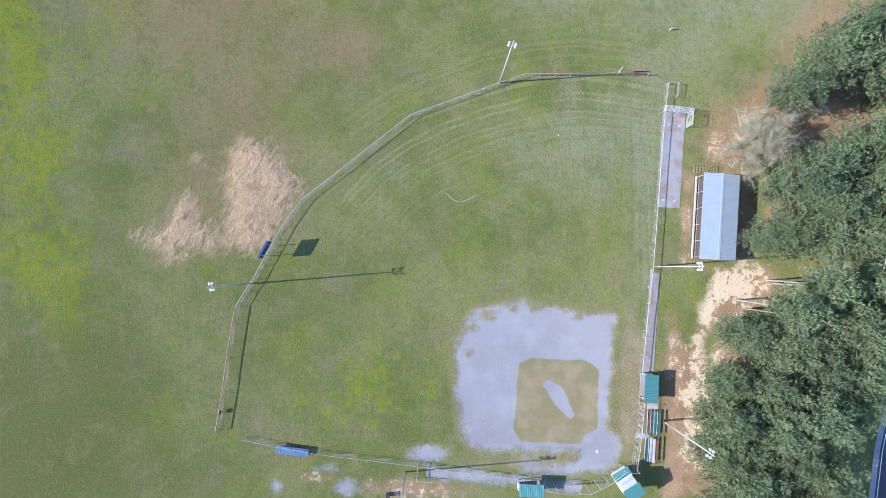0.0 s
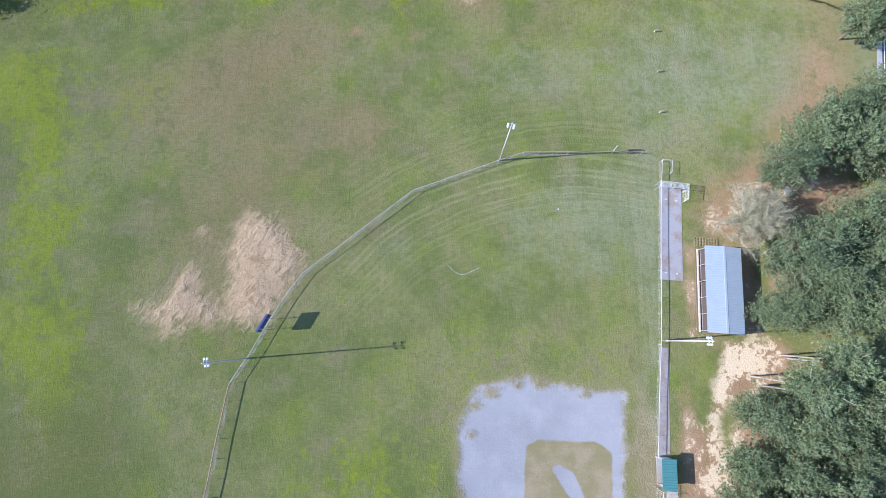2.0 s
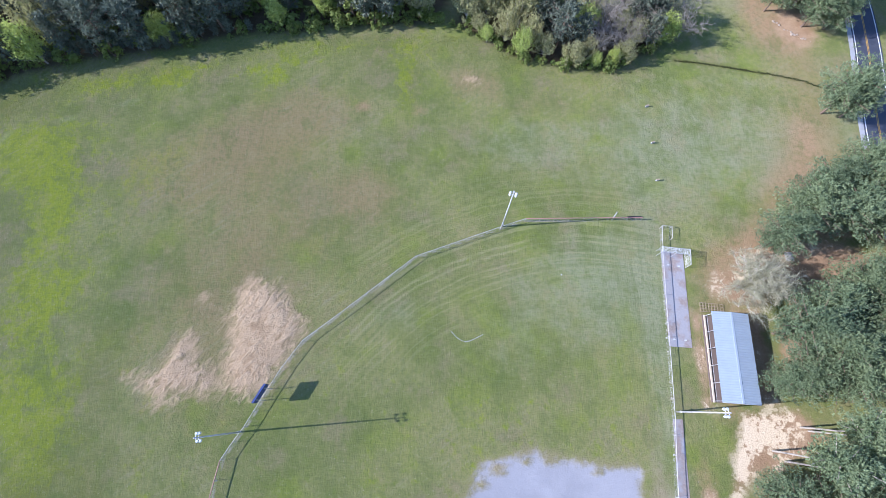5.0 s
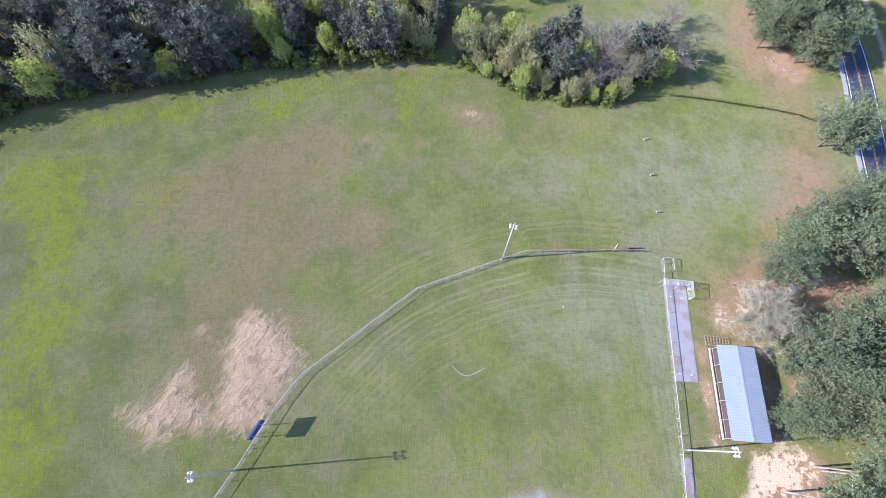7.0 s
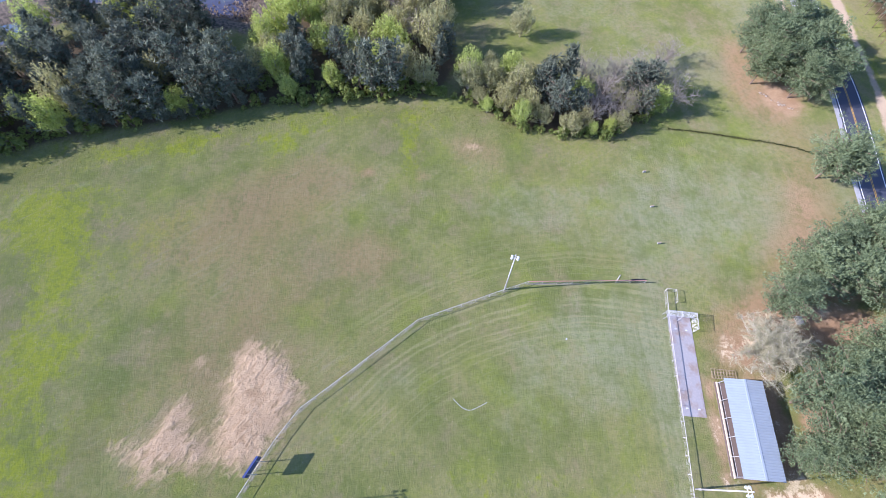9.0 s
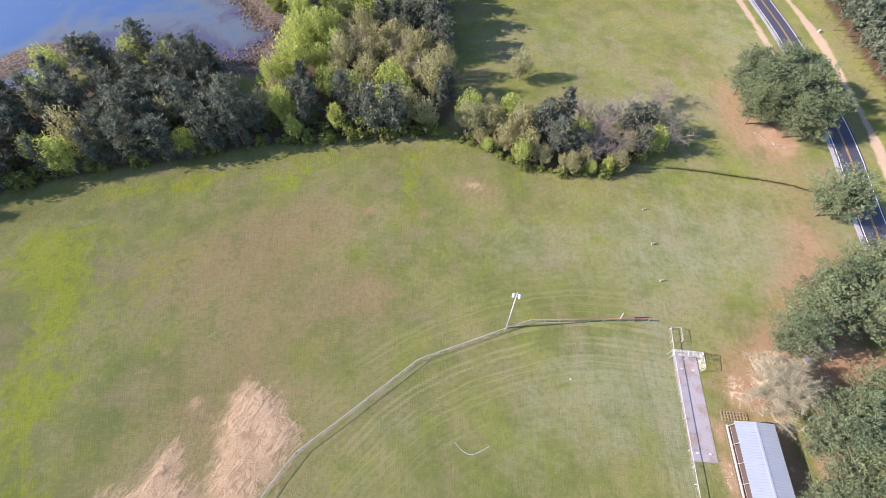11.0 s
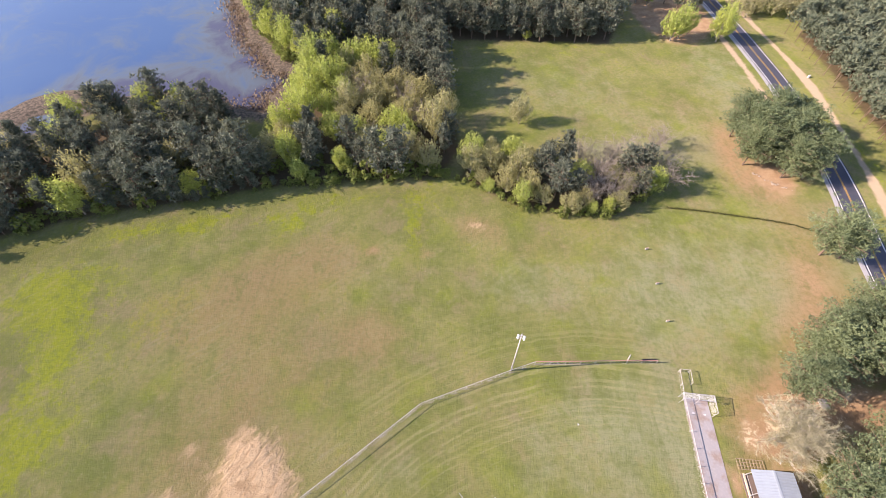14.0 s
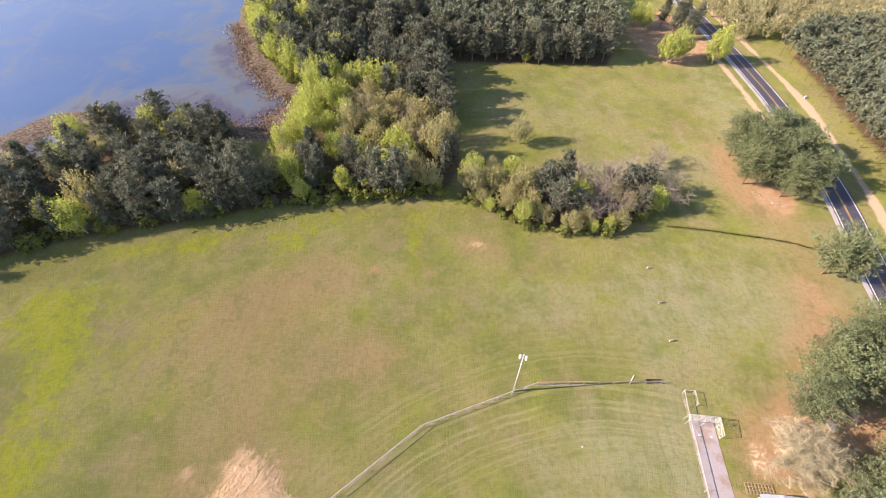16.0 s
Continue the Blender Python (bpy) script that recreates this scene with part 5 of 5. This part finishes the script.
shrubs = [make_tree("shrub", "low leafy green shrub at the foot of a wood", "shrub", "shrubs at the wood edge", 50 + i, 2.6 + 0.6 * i, 1.7, 0.3, 30, 450, 0.30, M_SHRUB, M_BARK, 0.5, 6) for i in range(2)]
bares = [make_bare_tree("bare_tree", "leafless grey tree among the wood", "trees of the wood", 60 + i, 8.5, 3.9, 1500, twig=M_DULLTWIG, boughs=16, thick=0.06) for i in range(2)]
talls = [make_conifer("tall_pine", "tall dark pine with a long bare trunk on pale earth", "trees beside the field", 90, 17.0, 4.4, 11.0, 6, 9, 4, 26, 0.21, M_OAK, M_GREYBARK, 0.75, 0.011, 0.55, 0.4, 0.3)]
used = set()


def plant(proto, x, y, scale=1.0, z=0.0, spin=None, squash=1.0):
    """Sets a prototype, or a copy of it once it stands, at a place."""
    m = pose(x, y, z, 0, 0, random.uniform(0, 360) if spin is None else spin)
    if proto.name in used:
        proto = copy_thing(proto, m)
    used.add(proto.name)
    proto.matrix_basis = m @ Matrix.Diagonal((scale, scale, scale * squash, 1))
    return proto


random.seed(4)
stood = []


def stand(protos, places, low, high):
    """Trees that can be told apart, each at its own place: x, y and a factor on its size."""
    for x, y, k in places:
        plant(random.choice(protos), x, y, 1.13 * k * random.uniform(low, high))
        stood.append((x, y))


# the knoll by the water: leafing trees among the pines
stand(springs, [(-92, 115, 0.95), (-80, 113.5, 0.9), (-112, 107, 0.95), (-108, 95, 1.0), (-83, 108, 0.7), (-102, 76.5, 0.75), (-93, 72.8, 0.85), (-66.3, 79.6, 0.75), (-48.4, 101.5, 0.85)], 0.95, 1.05)
stand(olives, [(-105, 112, 0.95), (-92.2, 79.6, 1.15), (-118, 90, 1.0), (-76, 87, 0.85), (-72.6, 88.2, 0.85), (-61.3, 97, 0.85), (-93, 108, 0.7)], 0.95, 1.05)
# the neck of the wood: young leaf to the west, budding and brown to the east, pines along the far side
stand(springs, [(-74, 187, 1.1), (-64, 164, 1.2), (-57, 177, 1.1), (-50.1, 145.3, 1.1), (-44.4, 132.5, 1.1), (-41.3, 139.6, 1.0), (-40.6, 152, 1.0), (-32.2, 136, 1.05), (-26.5, 135.9, 1.0), (-20.9, 135.9, 1.1),
                (-44, 108, 1.15), (-39.3, 122.7, 1.05), (-44, 117, 1.0), (-16.3, 101.3, 1.05), (-18.6, 92.8, 0.9), (-29.6, 88.6, 0.6), (-39.9, 84.6, 0.6), (-33.6, 101.4, 0.9), (-36, 128, 1.0), (-37, 112, 0.85), (-46, 124, 0.9)], 0.95, 1.05)
stand(olives, [(-30.6, 112.2, 0.95), (-19.1, 115, 0.9), (-26.6, 121.1, 0.95), (-11.8, 92.8, 0.95), (-5.1, 101.3, 1.1), (-2, 109.3, 0.9), (-8.9, 116.5, 1.0), (-6.3, 89, 0.8), (-23.1, 105.3, 0.9), (-14, 108, 0.9), (-31, 105, 0.8), (-17, 123, 0.9)], 0.95, 1.05)
stand(pines, [(-36.6, 92.7, 0.8), (-27.8, 95.1, 0.8), (-11.3, 134.1, 0.95), (-4.7, 124, 0.95), (-37.7, 88.5, 0.7), (-23.9, 89, 0.75), (-4, 134, 0.95), (-8, 144, 1.0), (-16, 146, 1.0), (-13, 127, 0.85), (-24, 145, 0.95)], 0.95, 1.05)
stand(bares, [(-20, 97.5, 1.0), (-29, 118, 1.1), (-8, 105, 1.0), (-14, 115.5, 1.0)], 0.95, 1.05)
stand(springs, [(-81, 192, 1.1), (-77, 181, 1.15), (-71.5, 170, 1.15), (-65, 158, 1.05), (-56.5, 148, 1.0), (-84, 203, 1.1)], 0.95, 1.05)
# a close row along the eastern edge, added to make its shadow solid
stand(pines, [(-3.2 - 0.07 * (y - 112) + (1.6 if y % 2 else -1.6), y, 0.78) for y in range(119, 158, 3)], 0.9, 1.1)
# the grove that juts into the field
stand(springs, [(16, 93, 0.75), (9.6, 80.5, 0.4), (33, 84, 0.65), (51.4, 81.5, 0.72), (5.5, 92.5, 0.8), (34.5, 73.2, 0.35), (38.5, 73.8, 0.4)], 0.95, 1.05)
stand(olives, [(5, 87.5, 0.85), (10.5, 88, 0.85), (17.5, 85, 0.9), (19.5, 79.2, 0.7), (14, 81, 0.7), (23, 77, 0.6), (44.5, 80.5, 0.6)], 0.95, 1.05)
stand(pines, [(23.4, 84.5, 0.82), (29.5, 88.5, 0.85), (26.2, 78.8, 0.75), (31, 78.2, 0.7), (45.5, 86.5, 0.75), (25.5, 89, 0.7), (50, 86, 0.75), (48, 79.5, 0.6)], 0.95, 1.05)
stand(bares, [(37, 81.5, 1.0), (40.7, 78.2, 0.85), (56.5, 83, 0.95), (39, 86.5, 1.05), (47.5, 81.5, 0.8), (35.5, 77.2, 0.8), (53, 87.5, 0.9), (43, 91, 0.95), (34.5, 91, 0.9), (49, 90.5, 0.95)], 0.95, 1.05)
for x, y in scatter(2, GROVE, 3.4, 1.2):
    if min((x - a) ** 2 + (y - b) ** 2 for a, b in stood) > 7:
        plant(random.choice(olives if random.random() < 0.7 else springs), x, y, random.uniform(0.5, 0.75))
for x, y in scatter(1, WOOD_WEST, 4.7, 1.8):
    if min((x - a) ** 2 + (y - b) ** 2 for a, b in stood) < 13:
        continue
    neck = -50 < x and 88 < y < 128
    if random.random() < (0.1 if not neck else 0.7):
        plant(random.choice(olives if random.random() < 0.7 else springs), x, y, random.uniform(0.8, 1.05))
    else:
        plant(random.choice(pines), x, y, random.uniform(0.85, 1.15) * (0.85 if neck else 1.0))


def joined_wood(name, label, places, protos, low, high, leaf=None, wood=None):
    """Trees past counting, as one object: all crowns in one mesh, all trunks in another."""
    root = thing(name, Matrix(), label, "wood", kind="stuff")
    for k, piece, material in ((1, "crowns", leaf or M_PINE), (0, "trunks", wood or M_BARK)):
        cos, loops, sizes, base = [], [], [], 0
        rng = random.Random(12)
        data = []
        for p in protos:
            me = [c for c in p.children if c.name.startswith("crown" if k else "trunk")][0].data
            v = np.empty(len(me.vertices) * 3)
            me.vertices.foreach_get("co", v)
            l = np.empty(len(me.loops), np.int32)
            me.loops.foreach_get("vertex_index", l)
            z = np.empty(len(me.polygons), np.int32)
            me.polygons.foreach_get("loop_total", z)
            data.append((v.reshape(-1, 3), l, z))
        for x, y in places:
            v, l, z = data[rng.randrange(len(data))]
            s, a = rng.uniform(low, high), rng.uniform(0, 6.28)
            rot = np.array(((math.cos(a), math.sin(a), 0), (-math.sin(a), math.cos(a), 0), (0, 0, 1)))
            cos.append(v @ rot * s + np.array((x, y, 0)))
            loops.append(l + base)
            sizes.append(z)
            base += len(v)
        me = bpy.data.meshes.new(piece)
        cos, loops, sizes = np.concatenate(cos), np.concatenate(loops), np.concatenate(sizes)
        me.vertices.add(len(cos))
        me.vertices.foreach_set("co", cos.ravel())
        me.loops.add(len(loops))
        me.loops.foreach_set("vertex_index", loops.astype(np.int32))
        me.polygons.add(len(sizes))
        me.polygons.foreach_set("loop_start", (np.cumsum(sizes) - sizes).astype(np.int32))
        me.update()
        me.materials.append(material)
        if k:
            a = me.attributes.new("tone", "FLOAT", "FACE")
            a.data.foreach_set("value", np.random.default_rng(5).random(len(sizes)).astype(np.float32))
        ob = new(piece, me)
        ob.parent = root
        tagged(ob, kind="stuff")


front, back = [], []
for q in scatter(3, WOOD_NORTH, 4.2, 1.2):
    (front if q[1] < 166 else back).append(q)
for x, y in front:
    plant(random.choice(pines), x, y, random.uniform(0.8, 0.98))
plant(springs[0], 27.0, 157.5, 0.45)
joined_wood("pine_wood", "dense dark pine wood beyond the far field", back, saplings, 1.1, 1.35, M_FARPINE)
joined_wood("pine_wood", "dense dark pine plantation beyond the road", scatter(5, PLANTATION, 3.1, 0.3, 16000), saplings, 0.85, 1.1, M_FARPINE)
joined_wood("budding_thicket", "pale yellow-brown budding thicket beyond the plantation", scatter(9, [(109.0, 176.0), (124.0, 172.0), (150.0, 180.0), (215.0, 186.0), (300.0, 260.0), (106.0, 260.0)], 5.0, 0.0, 9000), thickets, 0.8, 1.25, M_THICKET, M_GREYBARK)
for k, p in enumerate(saplings):
    plant(p, 121.5 + 2 * k, 100.0 + 9 * k, 0.9)
for k, p in enumerate(thickets):
    plant(p, 112.5 + 4 * k, 174.0 + 3 * k, 0.8)
# undergrowth along the wood's edge; small dark pines in the west mimic its shade
for q in along(WOOD_WEST[:7] + GROVE[1:8], 2.2):
    if q.x > -45 or random.random() < 0.3:
        plant(random.choice(shrubs), q.x + random.uniform(-1, 1), q.y + random.uniform(0.2, 2.6), random.uniform(0.35, 1.05))
    else:
        plant(random.choice(pines), q.x + random.uniform(-1, 1), q.y + random.uniform(0.6, 2.4), random.uniform(0.22, 0.42))
for x, y in scatter(21, WOOD_WEST[:7] + [(-4.0, 94.0), (-40.0, 91.0), (-70.0, 87.0), (-112.0, 77.0)], 4.0, 0.8):
    if x > -45 or random.random() < 0.4:
        plant(random.choice(shrubs), x, y, random.uniform(0.9, 1.7))
# brush on the bank above the reeds
bank = along(LAKE[2:9], 2.3)
for a, b in zip(bank, bank[1:]):
    side = Vector((-(b - a).y, (b - a).x, 0)).normalized()
    q = a + side * random.uniform(4.5, 7.5)
    if signed_inside(np.array([q.x]), np.array([q.y]), LAKE)[0] < -2.5:
        plant(random.choice(shrubs), q.x, q.y, random.uniform(0.7, 1.4))
# dark trees between field and road
for seed, zone in ((6, EAST_SOUTH), (7, EAST_MID), (8, EAST_NORTH)):
    for x, y in scatter(seed, zone, 5.2, 0.0):
        plant(random.choice(oaks), x, y, random.uniform(0.92, 1.18))
plant(oaks[2], 58.6, 2.0, 0.75)
# trees that stand alone
for k, (dx, dy, sc) in enumerate(((0, 0, 1.3), (6, 3, 1.2), (-6, 4, 1.2), (0, 9, 1.25), (8, -4, 1.1), (-8, -2, 1.05), (0, -7, 1.05), (-7, 10, 1.1), (8, 10, 1.1), (5, -8, 0.8))):
    plant(oaks[k % 4], 87.5 + dx, 93.5 + dy, sc * random.uniform(0.95, 1.05))
plant(oaks[1], 85.2, 61.0, 1.2)
plant(oaks[3], 89.2, 60.0, 0.75)
for x, y in ((57.0, -9.2), (58.8, -10.9), (64.2, -6.0), (63.0, -5.4), (73.0, -5.0)):
    plant(talls[0], x, y, random.uniform(0.92, 1.05))
plant(olives[1], 20.0, 109.3, 0.88)
for x, y, k, s in ((79.0, 157.2, 0, 1.2), (82.5, 158.5, 1, 1.1), (95.2, 156.2, 2, 1.15), (97.5, 159.0, 0, 0.85), (77.5, 184.0, 1, 0.85), (74.0, 187.0, 2, 0.8)):
    plant(springs[k], x, y, s)
for x, y, s in ((88.0, 180.0, 0.9), (92.0, 184.0, 0.95), (85.0, 186.0, 0.85), (96.0, 180.0, 0.85), (91.0, 175.0, 0.8)):
    plant(pines[1], x, y, s)
for x, y, sc in ((56.8, 96.8, 0.95), (59.5, 100.0, 0.7)):
    plant(bares[0], x, y, sc)
big_bare = make_bare_tree("bare_tree", "large leafless grey tree with pale twigs beside the shed", "trees beside the field", 77, 7.4, 7.4, 26000, M_PALEBARK, boughs=52, reach=0.15, thick=0.06, forks=14, inner=0.12)
plant(big_bare, 58.3, 19.7, 1.0, spin=20)

# ---- reeds at the waterline ----
rng = np.random.default_rng(31)
shore_line = along(LAKE[2:14], 1.2)
v = []
for q in shore_line:
    for k in range(70):
        c = np.array((q.x + rng.normal(0, 3.0), q.y + rng.normal(0, 2.6), -0.75))
        a, h = rng.uniform(0, 6.28), rng.uniform(0.15, 0.75)
        d = np.array((math.cos(a), math.sin(a), 0)) * rng.uniform(0.1, 0.3)
        lean = np.array((*rng.normal(0, 0.3, 2), h))
        v += [c - d, c + d, c + d * 1.1 + lean, c - d * 1.1 + lean]
tagged(new("reeds", card_mesh("reeds", np.array(v), M_REED)), "dry brown reeds and brush along the lake shore", "reeds", kind="stuff")

# dark cards added to draw the ditch line the ground mesh cannot resolve
v = []
for q in along([(54.5, 75.8), (63.7, 74.5), (70.2, 73.2), (76.6, 71.9), (82.8, 70.4), (87.5, 68.3)], 0.25):
    for k in range(3):
        c = np.array((q.x + rng.normal(0, 0.12), q.y + rng.normal(0, 0.14), -0.25))
        a = rng.uniform(0, 6.28)
        d = np.array((math.cos(a), math.sin(a), 0)) * rng.uniform(0.06, 0.16)
        lean = np.array((*rng.normal(0, 0.08, 2), rng.uniform(0.25, 0.36)))
        v += [c - d, c + d, c + d * 0.5 + lean, c - d * 0.5 + lean]
tagged(new("ditch_weeds", card_mesh("ditch_weeds", np.array(v), M_DITCH)), "dark rank weeds along a narrow drainage ditch", "weeds", kind="stuff")

v = []
edge = along(WOOD_WEST[:5] + GROVE[1:7], 0.8)
for q in edge:
    for k in range(26):
        c = np.array((q.x + rng.normal(0, 1.2), q.y - abs(rng.normal(0, 4.5)) + 1.0, -0.03))
        a = rng.uniform(0, 6.28)
        d = np.array((math.cos(a), math.sin(a), 0)) * rng.uniform(0.08, 0.24)
        lean = np.array((*rng.normal(0, 0.16, 2), rng.uniform(0.04, 0.11)))
        v += [c - d, c + d, c + d * 0.7 + lean, c - d * 0.7 + lean]
tagged(new("rough_grass", card_mesh("rough_grass", np.array(v), M_ROUGH)), "rough unmown yellow-green grass along the wood edge", "grass", kind="stuff")

# ---- small things on the ground ----
table = thing("picnic_table", pose(67.2, 28.2, 0, 0, 0, 40), "weathered grey picnic table on bare earth under trees", "table")
part("tabletop", box(B(), 0, 0, 0.74, 1.8, 0.75, 0.05, bevel=0.01), M_TIMBER, table)
for y in (-0.68, 0.68):
    part("bench_plank", box(B(), 0, y, 0.44, 1.8, 0.28, 0.05, bevel=0.01), M_TIMBER, table)
for x in (-0.6, 0.6):
    for s in (-1, 1):
        part("leg", tube(B(), (x, s * 0.2, 0.72), (x, s * 0.55, 0), 0.045, 0.045, 4), M_TIMBER, table)
    part("stretcher", box(B(), x, 0, 0.4, 0.08, 1.6, 0.08), M_TIMBER, table)
tagged(new("concrete_pad", finish_mesh("concrete_pad", box(B(), 69.1, 26.5, 0.04, 1.6, 1.9, 0.16, bevel=0.02), M_CONCRETE)), "pale concrete pad on bare earth under trees", "concrete pad", "concrete pads")
hose = along([(1.1, 11.1), (2.4, 9.8), (3.9, 9.2), (5.4, 9.7), (7.2, 10.6)], 0.5)
bm = B()
for a, b in zip(hose, hose[1:]):
    tube(bm, a + Vector((0, 0, 0.03)), b + Vector((0, 0, 0.03)), 0.035, 0.035, 5)
tagged(new("hose", finish_mesh("hose", bm, M_TARP)), "thin pale hose lying curved on the turf", "hose")
tagged(new("plank", finish_mesh("plank", tube(B(), (34.6, 34.6, 0.1), (35.6, 35.9, 0.1), 0.09, 0.09, 4), M_BLOCK)), "pale timber plank lying beside the fence", "plank")
# dark roll added where the foot of the fence is dark
tagged(new("windscreen_roll", finish_mesh("windscreen_roll", tube(B(), (37.6, 34.8, 0.2), (40.4, 34.9, 0.2), 0.22, 0.18, 9), M_DARK)), "dark roll lying along the fence", "windscreen")
tagged(new("base_pad", finish_mesh("base_pad", box(B(), 22.9, 22.4, 0.05, 0.26, 0.26, 0.1, bevel=0.02), M_TARP)), "small white base pad lying on the outfield turf", "base pad")
# bin shape made up for an unidentified dark green object
bin_root = thing("waste_bin", pose(-9.2, -45.6, 0, 0, 0, 12), "bin-shaped stand-in for a dark green object beside the pole", "bin")
part("body", box(B(), 0, 0, 0.55, 0.6, 0.7, 0.95, bevel=0.03), M_TEALPAINT, bin_root)
part("lid", box(B(), 0, 0, 1.06, 0.66, 0.78, 0.07, bevel=0.02), M_DARK, bin_root)
for x in (-0.27, 0.27):
    part("wheel", tube(B(), (x - 0.03, 0.32, 0.1), (x + 0.03, 0.32, 0.1), 0.1, 0.1, 12), M_DARK, bin_root)


# ---- stones at the foot of the big tree ----
def stone(x, y, size, turn):
    bm = B()
    bmesh.ops.create_icosphere(bm, subdivisions=2, radius=size)
    for q in bm.verts:
        q.co = Vector((q.co.x * 1.3, q.co.y, q.co.z * 0.6)) * random.uniform(0.82, 1.12)
    ob = tagged(new("stone", finish_mesh("stone", bm, M_STONE)), "tan rounded stone on bare earth under a tree", "stone", "stones under the big tree")
    ob.matrix_basis = pose(x, y, size * 0.3, 0, 0, turn)


random.seed(19)
for a, b, count in (((79.5, 90.0), (82.5, 86.6), 6), ((82.8, 86.0), (86.0, 83.4), 9), ((86.2, 83.2), (89.5, 81.6), 6)):
    for i in range(count):
        u = random.random()
        stone(a[0] + (b[0] - a[0]) * u + random.uniform(-0.5, 0.5), a[1] + (b[1] - a[1]) * u + random.uniform(-0.6, 0.3), random.uniform(0.12, 0.3), random.uniform(0, 180))
